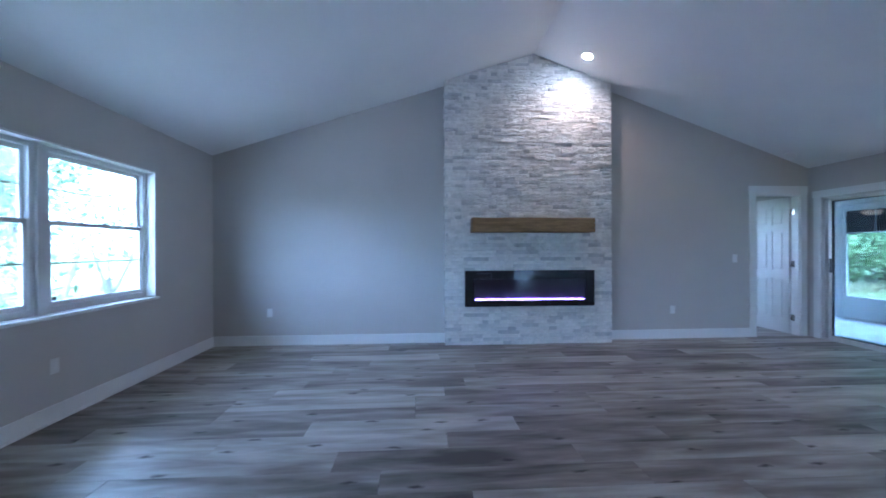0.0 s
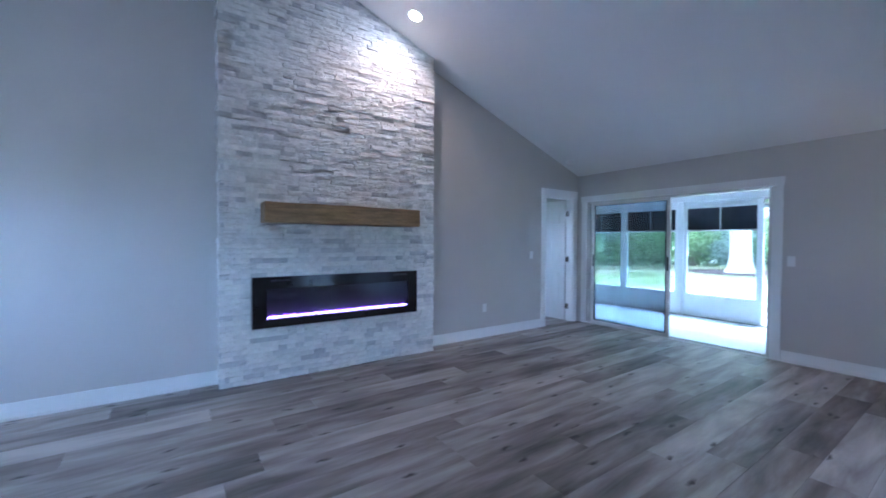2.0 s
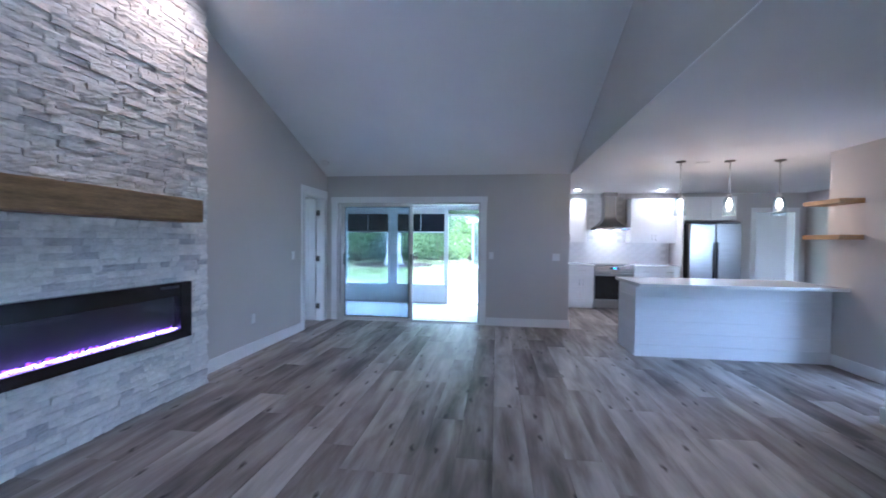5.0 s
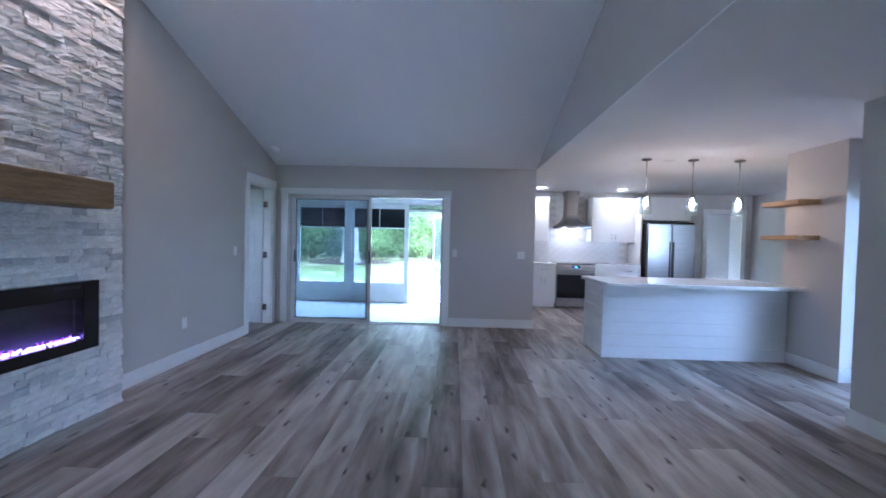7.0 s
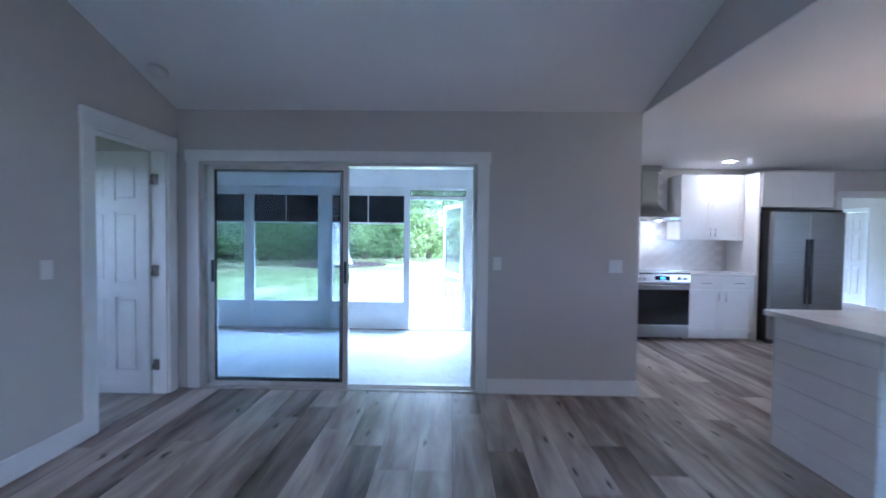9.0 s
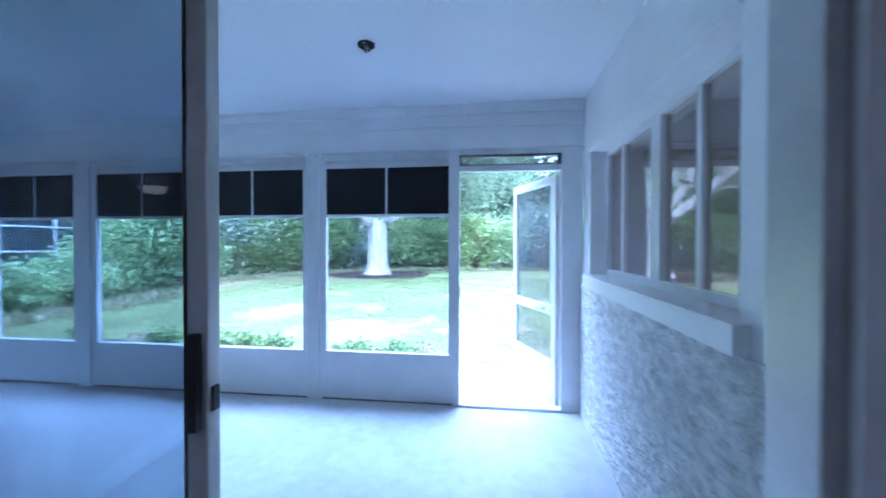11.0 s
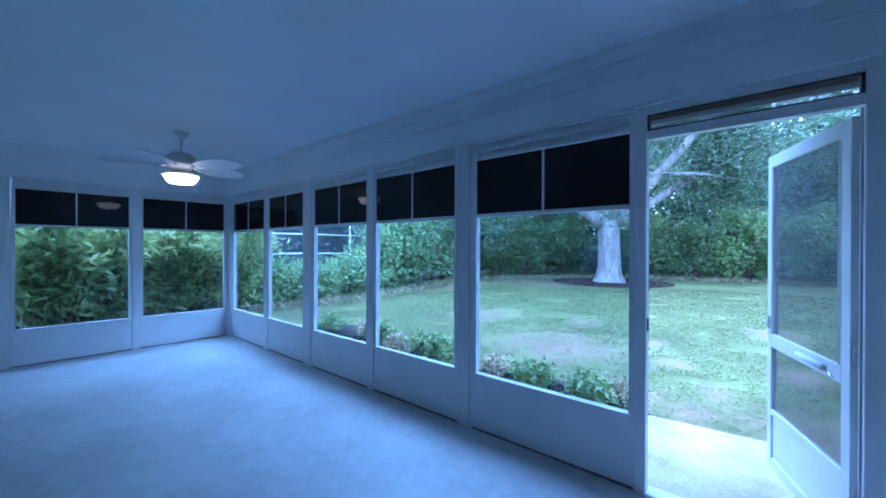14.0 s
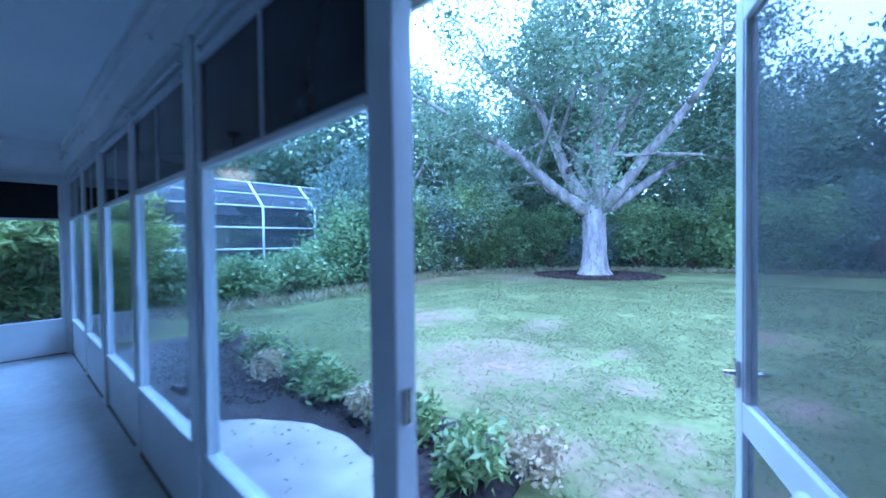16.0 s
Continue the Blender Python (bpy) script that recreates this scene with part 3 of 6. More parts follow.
def casing(name, label, axis, wall, out, a, b, top, side=0.095, head=0.115, over=0.012, th=0.02):
    """Flat painted casing round an opening: two sides and a wider head."""
    t = thing(name, label, "door casing", *((wall, (a + b) / 2, 0) if axis == "x" else ((a + b) / 2, wall, 0)))
    t["kind"] = "structure"
    lo, hi = sorted((wall, wall + out * th))
    lo2, hi2 = sorted((wall, wall + out * (th + 0.006)))

    def bar(n, p, q, z0, z1, l, h):
        part(n, box(l, h, p, q, z0, z1) if axis == "x" else box(p, q, l, h, z0, z1), M_TRIM, t)
    bar("side_casing", a - side, a, 0, top, lo, hi)
    bar("side_casing", b, b + side, 0, top, lo, hi)
    bar("head_casing", a - side - over, b + side + over, top, top + head, lo2, hi2)
    return t


casing("trim_slider", "flat white casing round the sliding door", "x", XR, -1, S_Y0, S_Y1, S_Z, 0.10, 0.095)
casing("trim_inner_door", "flat white casing round the inner door", "y", YF, -1, D_X0, D_X1, D_Z, 0.095, 0.12, 0.006)
casing("trim_kitchen_opening", "flat white casing round the hall opening", "x", XK, -1, O_Y0, O_Y1, 2.04, 0.09, 0.09, 0.0)
jamb = boxes([(D_X0, D_X0 + 0.015, YF, YF + 0.12, 0, D_Z), (D_X1 - 0.015, D_X1, YF, YF + 0.12, 0, D_Z), (D_X0 + 0.015, D_X1 - 0.015, YF, YF + 0.12, D_Z - 0.015, D_Z)])
fixed("trim_jamb", jamb, M_TRIM, "white painted door jamb lining", "door jamb")


# ---- left window ----
def double_hung(y0, y1):
    """One single-hung unit with two sashes and a thin bar in each."""
    w = thing("window_unit", "white single-hung window with two sashes", "window", XL - 0.11, (y0 + y1) / 2, W_Z0, group="window units")
    zm = 1.49
    x = XL - 0.15
    part("window_frame", boxes([(x, x + 0.07, y0, y0 + 0.045, W_Z0, W_Z1 - 0.0095), (x, x + 0.07, y1 - 0.045, y1, W_Z0, W_Z1 - 0.0095), (x, x + 0.07, y0 + 0.045, y1 - 0.045, W_Z1 - 0.045, W_Z1 - 0.0095), (x, x + 0.07, y0 + 0.045, y1 - 0.045, W_Z0, W_Z0 + 0.05)], 0.004), M_ALU, w)
    for n, z0, z1, xo in (("upper_sash", zm, W_Z1 - 0.045, x + 0.012), ("lower_sash", W_Z0 + 0.05, zm + 0.035, x + 0.036)):
        s = part(n, boxes([(xo, xo + 0.022, y0 + 0.045, y0 + 0.075, z0, z1), (xo, xo + 0.022, y1 - 0.075, y1 - 0.045, z0, z1), (xo, xo + 0.022, y0 + 0.075, y1 - 0.075, z0, z0 + 0.035), (xo, xo + 0.022, y0 + 0.075, y1 - 0.075, z1 - 0.035, z1)], 0.003), M_ALU, w)
        g = part("pane", box(xo + 0.009, xo + 0.013, y0 + 0.07, y1 - 0.07, z0 + 0.03, z1 - 0.03, 0), M_WINGLASS, s)
        g.visible_shadow = False
        part("muntin", box(xo + 0.005, xo + 0.017, y0 + 0.075, y1 - 0.075, (z0 + z1) / 2 - 0.006, (z0 + z1) / 2 + 0.006, 0.002), M_ALUGREY, s, "thin grey glazing bar")
    part("sash_latch", box(x + 0.058, x + 0.08, (y0 + y1) / 2 - 0.03, (y0 + y1) / 2 + 0.03, zm + 0.036, zm + 0.046, 0.003), M_PLASTIC, w)


ym = 3.085
double_hung(W_Y0 + 0.01, ym - 0.035)
double_hung(ym + 0.035, W_Y1 - 0.01)
fixed("window_mullion", box(XL - 0.155, XL - 0.06, ym - 0.034, ym + 0.034, W_Z0, W_Z1), M_ALU, "white post between the window units", "window")
fixed("window_sill", boxes([(XL - 0.2, XL + 0.035, W_Y0 - 0.03, W_Y1 + 0.03, W_Z0 - 0.03, W_Z0 - 0.001)], 0.006), M_TRIM, "white window stool with a rounded nose", "window sill")
fixed("window_reveal", boxes([(XL - 0.2, XL + 0.01, W_Y1 - 0.009, W_Y1 + 0.006, W_Z0, W_Z1 - 0.0095), (XL - 0.2, XL + 0.01, W_Y0 - 0.006, W_Y0 + 0.009, W_Z0, W_Z1 - 0.0095), (XL - 0.2, XL + 0.012, W_Y0 - 0.004, W_Y1 + 0.004, W_Z1 - 0.009, W_Z1 + 0.006)]), M_TRIM, "white lining of the window opening", "window")


# ---- sliding door ----
sd = thing("sliding_glass_door", "aluminium sliding glass door pushed half open", "sliding door", 5.83, 3.97, ZL)
part("door_frame", boxes([(5.765, 5.90, S_Y0, S_Y0 + 0.035, 0.02, S_Z), (5.765, 5.90, S_Y1 - 0.035, S_Y1, 0.02, S_Z), (5.765, 5.90, S_Y0 + 0.035, S_Y1 - 0.035, S_Z - 0.03, S_Z)], 0.003), M_ALUGREY, sd)
part("track", boxes([(5.745, 5.93, S_Y0, S_Y1, ZL, 0.008), (5.785, 5.79, S_Y0 + 0.035, S_Y1 - 0.035, 0.008, 0.02), (5.835, 5.84, S_Y0 + 0.035, S_Y1 - 0.035, 0.008, 0.02)], 0.001), M_ALUGREY, sd)


def slide_panel(x0, y0, y1, name):
    w, zt = 0.046, S_Z - 0.032
    p = part(name, boxes([(x0, x0 + 0.034, y0, y0 + w, 0.02, zt), (x0, x0 + 0.034, y1 - w, y1, 0.02, zt), (x0, x0 + 0.034, y0 + w, y1 - w, 0.02, 0.065), (x0, x0 + 0.034, y0 + w, y1 - w, zt - 0.036, zt)], 0.004), M_ALUGREY, sd)
    part("gasket", boxes([(x0 - 0.001, x0 + 0.03, y0 + w, y0 + w + 0.006, 0.065, zt - 0.036), (x0 - 0.001, x0 + 0.03, y1 - w - 0.006, y1 - w, 0.065, zt - 0.036), (x0 - 0.001, x0 + 0.03, y0 + w + 0.006, y1 - w - 0.006, 0.065, 0.071), (x0 - 0.001, x0 + 0.03, y0 + w + 0.006, y1 - w - 0.006, zt - 0.042, zt - 0.036)]), M_MATBLACK, p, "black glazing gasket")
    g = part("pane", box(x0 + 0.014, x0 + 0.02, y0 + 0.042, y1 - 0.042, 0.06, S_Z - 0.065, 0), M_SLIDERGLASS, p)
    g.visible_shadow = False
    return p


pi = slide_panel(5.768, 3.895, 5.13, "moving_panel")
po = slide_panel(5.818, 3.93, S_Y1 - 0.036, "fixed_panel")
part("pull_handle", box(5.748, 5.767, 3.906, 3.928, 0.945, 1.14, 0.004), M_MATBLACK, pi, "black pull handle")
part("latch_plate", box(5.776, 5.794, 3.888, 3.8945, 0.98, 1.03, 0.001), M_MATBLACK, pi)
part("pull_handle", box(5.748, 5.767, 5.085, 5.105, 0.945, 1.14, 0.004), M_MATBLACK, pi, "black pull handle")


# ---- inner door ----
def panel_door(name, label, w, h, m, knob_side=1):
    """Six-panel door built at the origin: hinge at x = 0, leaf along +x."""
    d = thing(name, label, "door")
    st, th = 0.1, 0.035
    bm = boxes([(0, st, 0, th, 0, h), (w - st, w, 0, th, 0, h), (w / 2 - 0.04, w / 2 + 0.04, 0, th, 0.2, h - 0.11), (st, w - st, 0, th, 0, 0.2), (st, w - st, 0, th, h - 0.11, h), (st, w / 2 - 0.04, 0, th, 0.82, 0.94), (w / 2 + 0.04, w - st, 0, th, 0.82, 0.94), (st, w / 2 - 0.04, 0, th, h - 0.5, h - 0.41), (w / 2 + 0.04, w - st, 0, th, h - 0.5, h - 0.41)])
    part("leaf", bm, M_DOOR, d)
    for x0, x1 in ((st, w / 2 - 0.04), (w / 2 + 0.04, w - st)):
        for z0, z1 in ((0.2, 0.82), (0.94, h - 0.5), (h - 0.41, h - 0.11)):
            b = box(x0, x1, 0.012, th - 0.012, z0, z1, 0)
            bm_box(b, x0 + 0.025, x1 - 0.025, 0.003, th - 0.003, z0 + 0.025, z1 - 0.025, 0.008)
            part("panel", b, M_DOOR, d)
    for y, s in ((-0.001, -1), (th + 0.001, 1)):
        k = bmesh.new()
        tube(k, [(w - 0.065, y, 0.96), (w - 0.065, y + s * 0.008, 0.96), (w - 0.065, y + s * 0.02, 0.96), (w - 0.065, y + s * 0.04, 0.96), (w - 0.065, y + s * 0.06, 0.96)], [0.03, 0.03, 0.012, 0.027, 0.02], 16)
        part("knob", k, M_CHROME, d, "satin nickel knob")
    d.matrix_basis = m
    return d


panel_door("door_1", "white six-panel inner door standing wide open", 0.66, 2.04, pose(D_X1 - 0.004, YF + 0.126, 0.008, 0, 0, 90))
for z in (0.25, 1.05, 1.82):
    h = thing("hinge", "satin steel door hinge on the jamb", "hinge", D_X1 - 0.016, YF + 0.09, z, group="inner door hinges")
    part("leaf_plate", box(D_X1 - 0.018, D_X1 - 0.0145, YF + 0.06, YF + 0.115, z - 0.045, z + 0.045, 0.001), M_CHROME, h)
    part("knuckle", tube(bmesh.new(), [(D_X1 - 0.024, YF + 0.118, z - 0.045), (D_X1 - 0.024, YF + 0.118, z + 0.045)], [0.008, 0.008], 10), M_CHROME, h)
panel_door("door_2", "white six-panel hall door, closed", HD1 - HD0 - 0.02, 2.02, pose(HD0 + 0.01, FY_H - 0.05, 0.008))
casing("trim_hall_door", "flat white casing round the hall door", "y", FY_H, 1, HD0, HD1, 2.04, 0.085, 0.085, 0.0)
casing("trim_front_door", "flat white casing round the front door", "y", HY, 1, HX0, HX1, 2.06, 0.075, 0.09, 0.0)
fd = thing("door_3", "white front door with a tall clear glass light", "door", (HX0 + HX1) / 2, HY - 0.06, 0.005)
part("leaf", boxes([(HX0 + 0.01, HX0 + 0.13, HY - 0.09, HY - 0.045, 0.005, 2.05), (HX1 - 0.13, HX1 - 0.01, HY - 0.09, HY - 0.045, 0.005, 2.05), (HX0 + 0.13, HX1 - 0.13, HY - 0.09, HY - 0.045, 0.005, 0.2), (HX0 + 0.13, HX1 - 0.13, HY - 0.09, HY - 0.045, 1.92, 2.05)], 0.003), M_DOOR, fd)
g = part("pane", box(HX0 + 0.125, HX1 - 0.125, HY - 0.07, HY - 0.065, 0.195, 1.925, 0), M_DOORGLASS, fd)
g.visible_shadow = False
part("lever", tube(bmesh.new(), [(HX0 + 0.07, HY - 0.044, 0.98), (HX0 + 0.07, HY + 0.005, 0.98), (HX0 + 0.18, HY + 0.01, 0.98)], [0.02, 0.01, 0.008], 10), M_CHROME, fd, "satin nickel lever")


# ---- fireplace ----
FX0, FX1, FY = 0.40, 2.69, 5.20
breast = prism(bmesh.new(), [(FX0 + 0.02, 0), (FX1 - 0.02, 0), (FX1 - 0.02, vault(FX1) + 0.05), (RIDGE_X, RIDGE_Z + 0.05), (FX0 + 0.02, vault(FX0) + 0.05)], "y", FY + 0.05, YF)
fire_wall = fixed("wall_chimney_breast", breast, M_MORTAR, "full-height chimney breast clad in pale split stone", "chimney breast")
mb = box(0.74, 2.36, 4.98, 5.21, 1.505, 1.695, 0.012)
bmesh.ops.subdivide_edges(mb, edges=[e for e in mb.edges if e.calc_length() > 0.5], cuts=40, use_grid_fill=True)
for v in mb.verts:
    q = noise.noise_vector(v.co * 6.0) * 0.004 + noise.noise_vector(v.co * 2.0) * 0.005
    v.co += Vector((0 if 0.76 < v.co.x < 2.34 else q.x, q.y if v.co.y < 5.1 else 0, q.z))
mantel = thing("mantel_beam", "rustic brown timber mantel beam fixed to the stone", "mantel", 1.55, 5.2, 1.505)
part("beam", mb, M_BEAM, mantel)

fi = thing("electric_fireplace", "wide black electric fireplace with a violet ember bed", "fireplace", 1.54, 5.2, 0.52)
ax0, ax1, az0, az1 = 0.66, 2.42, 0.52, 1.0
gx0, gx1, gz0, gz1 = 0.785, 2.30, 0.60, 0.885
part("surround", boxes([(ax0, gx0, 5.145, 5.21, az0, az1), (gx1, ax1, 5.145, 5.21, az0, az1), (gx0, gx1, 5.145, 5.21, az0, gz0), (gx0, gx1, 5.145, 5.21, gz1, az1)], 0.004), M_BLACK, fi, "glossy black surround")
part("firebox", boxes([(gx0 - 0.01, gx1 + 0.01, 5.225, 5.235, gz0 - 0.03, gz1 + 0.03), (gx0 - 0.012, gx0 - 0.002, 5.15, 5.225, gz0 - 0.03, gz1 + 0.03), (gx1 + 0.002, gx1 + 0.012, 5.15, 5.225, gz0 - 0.03, gz1 + 0.03)]), M_MATBLACK, fi)
fg = part("front_glass", box(gx0 - 0.02, gx1 + 0.02, 5.149, 5.153, gz0 - 0.02, gz1 + 0.02, 0), M_GLASS, fi)
fg.visible_shadow = False
rng = random.Random(3)
bm = bmesh.new()
for i in range(420):
    s = rng.uniform(0.002, 0.0055)
    c = Vector((gx0 + 0.01 + (gx1 - gx0 - 0.02) * i / 419, rng.uniform(5.165, 5.2), gz0 + rng.uniform(0.004, 0.018)))
    bmesh.ops.create_icosphere(bm, subdivisions=1, radius=s, matrix=Matrix.Translation(c) @ Matrix.Diagonal((1.3, 1, 1, 1)))
tagged(part("ember_bed", bm, M_EMBER, fi, "glowing white-violet crystal bed"), kind="stuff")
bm = bmesh.new()
for i in range(90):
    x = gx0 + 0.02 + (gx1 - gx0 - 0.04) * rng.random()
    hgt = rng.uniform(0.01, 0.03)
    tube(bm, [(x, 5.205, gz0 + 0.01), (x + rng.uniform(-0.006, 0.006), 5.205, gz0 + 0.01 + hgt * 0.5), (x + rng.uniform(-0.012, 0.012), 5.205, gz0 + 0.01 + hgt)], [0.006, 0.005, 0.001], 5)
tagged(part("flames", bm, M_FLAME, fi, "faint violet flames"), kind="stuff")
part("vent_slot", boxes([(2.10, 2.28, 5.1425, 5.146, 0.955, 0.975)]), M_MATBLACK, fi)
part("vent_slot", boxes([(0.82, 1.0, 5.1425, 5.146, 0.955, 0.975)]), M_MATBLACK, fi)


# ---- small fittings on the walls ----
def plate(x, y, z, face, w=0.072, h=0.115, kind="switch", gangs=1):
    """Wall plate with rocker switches or an outlet. face: the way it looks."""
    label = {"switch": "white wall switch plate with rocker", "outlet": "white duplex wall outlet"}[kind]
    t = thing("light_switch" if kind == "switch" else "wall_outlet", label, "switch" if kind == "switch" else "outlet", 0, 0, 0, group="wall plates")
    w = w * (1 if gangs == 1 else 1.62)
    part("cover", box(-w / 2, w / 2, -0.006, 0, -h / 2, h / 2, 0.003), M_PLASTIC, t)
    for g in range(gangs):
        cx = (g - (gangs - 1) / 2) * 0.046
        if kind == "switch":
            part("rocker", box(cx - 0.016, cx + 0.016, -0.010, -0.006, -0.033, 0.033, 0.002), M_TRIM, t)
        else:
            for dz in (-0.02, 0.02):
                part("socket", box(cx - 0.016, cx + 0.016, -0.008, -0.006, dz - 0.014, dz + 0.014, 0.003), M_TRIM, t)
    t.matrix_basis = pose(x, y, z, 0, 0, {"-y": 0, "+x": 90, "-x": -90, "+y": 180}[face])


plate(-1.96, YF, 0.435, "-y", kind="outlet")
plate(3.68, YF, 0.41, "-y", kind="outlet")
plate(4.62, YF, 1.14, "-y")
plate(XL, 3.11, 0.42, "+x", kind="outlet")
plate(XR, 2.585, 1.14, "-x")
plate(XR, 1.56, 1.13, "-x", gangs=2)
plate(2.45, YB, 1.13, "+y")


def recessed_light(x, y, z, tilt=0.0, watts=60, cone=110):
    """Trim ring and a glowing disc let into a ceiling."""
    t = thing("recessed_light", "round white recessed downlight, switched on", "downlight", 0, 0, 0, group="recessed lights")
    part("trim_ring", lathe(bmesh.new(), [(0.085, 0.0), (0.085, -0.006), (0.066, -0.008), (0.06, 0.0)]), M_TRIM, t)
    part("lens", lathe(bmesh.new(), [(0.062, -0.001), (0.062, -0.003)]), M_LAMP, t, "glowing lens")
    t.matrix_basis = pose(x, y, z, 0, tilt, 0)
    lamp("downlight", "SPOT", pose(x, y, z - 0.07, 0, tilt * 0.3, 0), watts, WARM, radius=0.05, cone=cone)


slope_r = math.degrees(math.atan((RIDGE_Z - EAVE_R) / (XR - RIDGE_X)))
recessed_light(2.19, 4.82, vault(2.19), slope_r, 1.35, 150)
for x, y in ((7.74, -0.77), (7.66, 0.87)):
    recessed_light(x, y, ZC, 0, 0.24, 125)
sm = thing("smoke_detector", "small round white smoke detector on the sloped ceiling", "smoke detector", 0, 0, 0)
part("body", lathe(bmesh.new(), [(0.07, 0), (0.07, -0.02), (0.052, -0.04), (0.0, -0.043)]), M_PLASTIC, sm)
sm.matrix_basis = pose(5.32, 5.24, vault(5.32), 0, slope_r, 0)


# ---- kitchen ----
def shaker(parent, x, y0, y1, z0, z1, handle=None, name="door"):
    """Shaker front facing -x: a frame, a sunk panel and a bar handle."""
    g, r, t = 0.002, 0.055, 0.02
    y0, y1, z0, z1 = y0 + g, y1 - g, z0 + g, z1 - g
    r = min(r, (z1 - z0) * 0.3)
    d = part(name, boxes([(x - t, x, y0, y0 + r, z0, z1), (x - t, x, y1 - r, y1, z0, z1), (x - t, x, y0 + r, y1 - r, z0, z0 + r), (x - t, x, y0 + r, y1 - r, z1 - r, z1), (x - 0.011, x, y0 + r, y1 - r, z0 + r, z1 - r)]), M_CAB, parent)
    if handle:
        (hy, hz, upright) = handle
        bm = bmesh.new()
        xh = x - t - 0.028
        e = (0, 0, 0.065) if upright else (0, 0.065, 0)
        tube(bm, [(xh, hy - e[1], hz - e[2]), (xh, hy + e[1], hz + e[2])], [0.005, 0.005], 10)
        for s in (-0.8, 0.8):
            tube(bm, [(xh, hy + s * e[1], hz + s * e[2]), (x - t, hy + s * e[1], hz + s * e[2])], [0.004, 0.004], 8)
        part("bar_handle", bm, M_CHROME, d, "satin nickel bar handle")
    return d


def base_cabinet(y0, y1):
    c = thing("base_cabinet", "white shaker base cabinet with drawer and doors", "cabinet", 8.03, (y0 + y1) / 2, 0, group="kitchen base cabinets")
    part("body", boxes([(7.76, XK - 0.005, y0, y1, 0.1, 0.875)]), M_CAB, c)
    part("toe_kick", boxes([(7.83, XK - 0.005, y0, y1, 0, 0.099)]), M_CAB, c)
    ymid = (y0 + y1) / 2
    if y1 - y0 > 0.6:
        for a, b in ((y0, ymid), (ymid, y1)):
            shaker(c, 7.76, a, b, 0.70, 0.87, ((a + b) / 2, 0.785, False), "drawer")
        shaker(c, 7.76, y0, ymid, 0.11, 0.695, (ymid - 0.045, 0.6, True))
        shaker(c, 7.76, ymid, y1, 0.11, 0.695, (ymid + 0.045, 0.6, True))
    else:
        shaker(c, 7.76, y0, y1, 0.70, 0.87, (ymid, 0.785, False), "drawer")
        shaker(c, 7.76, y0, ymid, 0.11, 0.695, (ymid - 0.035, 0.55, True))
        shaker(c, 7.76, ymid, y1, 0.11, 0.695, (ymid + 0.035, 0.55, True))


def wall_cabinet(y0, y1, z0, z1, depth=0.33, doors=2, handles=True):
    x = XK - depth
    c = thing("wall_cabinet", "white shaker wall cabinet", "cabinet", x + depth / 2, (y0 + y1) / 2, z0, group="kitchen wall cabinets")
    part("body", boxes([(x, XK - 0.004, y0, y1, z0, z1)]), M_CAB, c)
    w = (y1 - y0) / doors
    for i in range(doors):
        a, b = y0 + i * w, y0 + (i + 1) * w
        hy = b - 0.035 if i == 0 else a + 0.035
        shaker(c, x, a, b, z0, z1, (hy, z0 + 0.11, True) if handles else None)


RY0, RY1 = -0.27, 0.50
base_cabinet(-1.165, RY0 - 0.005)
base_cabinet(RY1 + 0.005, 1.01)
base_cabinet(1.015, 1.75)
for nm, a, b in (("countertop", -1.165, RY0 - 0.004), ("countertop", RY1 + 0.004, 2.12)):
    t = thing(nm, "white quartz worktop on the base cabinets", "countertop", 8.0, (a + b) / 2, 0.875, group="kitchen worktops")
    part("slab", box(7.70, XK - 0.011, a, b, 0.876, 0.915, 0.004), M_QUARTZ, t)
wall_cabinet(-1.165, -0.275, 1.37, 2.30)
wall_cabinet(0.61, 1.35, 1.37, 2.30)
fp = thing("fridge_panel", "tall white panel beside the refrigerator", "panel", 8.0, -1.185, 0)
part("board", box(7.72, XK - 0.004, -1.195, -1.17, 0, 2.30, 0.002), M_CAB, fp)
cf = thing("wall_cabinet", "white shaker cabinet above the refrigerator", "cabinet", 8.05, -1.68, 1.83, group="kitchen wall cabinets")
part("body", boxes([(7.72, XK - 0.004, -2.14, -1.197, 1.83, 2.30)]), M_CAB, cf)
shaker(cf, 7.72, -1.665, -1.20, 1.83, 2.30)
shaker(cf, 7.72, -2.14, -1.665, 1.83, 2.30)

fr = thing("refrigerator", "tall stainless steel side-by-side refrigerator", "refrigerator", 7.95, -1.69, 0)
part("cabinet_body", box(7.62, 8.28, -2.15, -1.23, 0.02, 1.76, 0.006), M_MATBLACK, fr, "dark grey body")
part("hinge_cover", box(7.56, 7.75, -2.13, -1.25, 1.7605, 1.785, 0.006), M_MATBLACK, fr)
for a, b, hy in ((-1.688, -1.23, -1.655), (-2.15, -1.696, -1.729)):
    d = part("door", box(7.535, 7.617, a, b, 0.07, 1.755, 0.012), M_STEEL, fr)
    bm = box(7.522, 7.5345, hy - 0.012, hy + 0.03 if hy < -1.7 else hy + 0.012, 0.55, 1.4, 0.004)
    bm_box(bm, 7.515, 7.522, hy - 0.004, hy + 0.004, 0.56, 1.39, 0.002)
    part("handle", bm, M_MATBLACK, d, "dark recessed grip handle")
part("kick_grille", box(7.6, 7.66, -2.14, -1.24, 0.0, 0.065, 0.003), M_MATBLACK, fr)

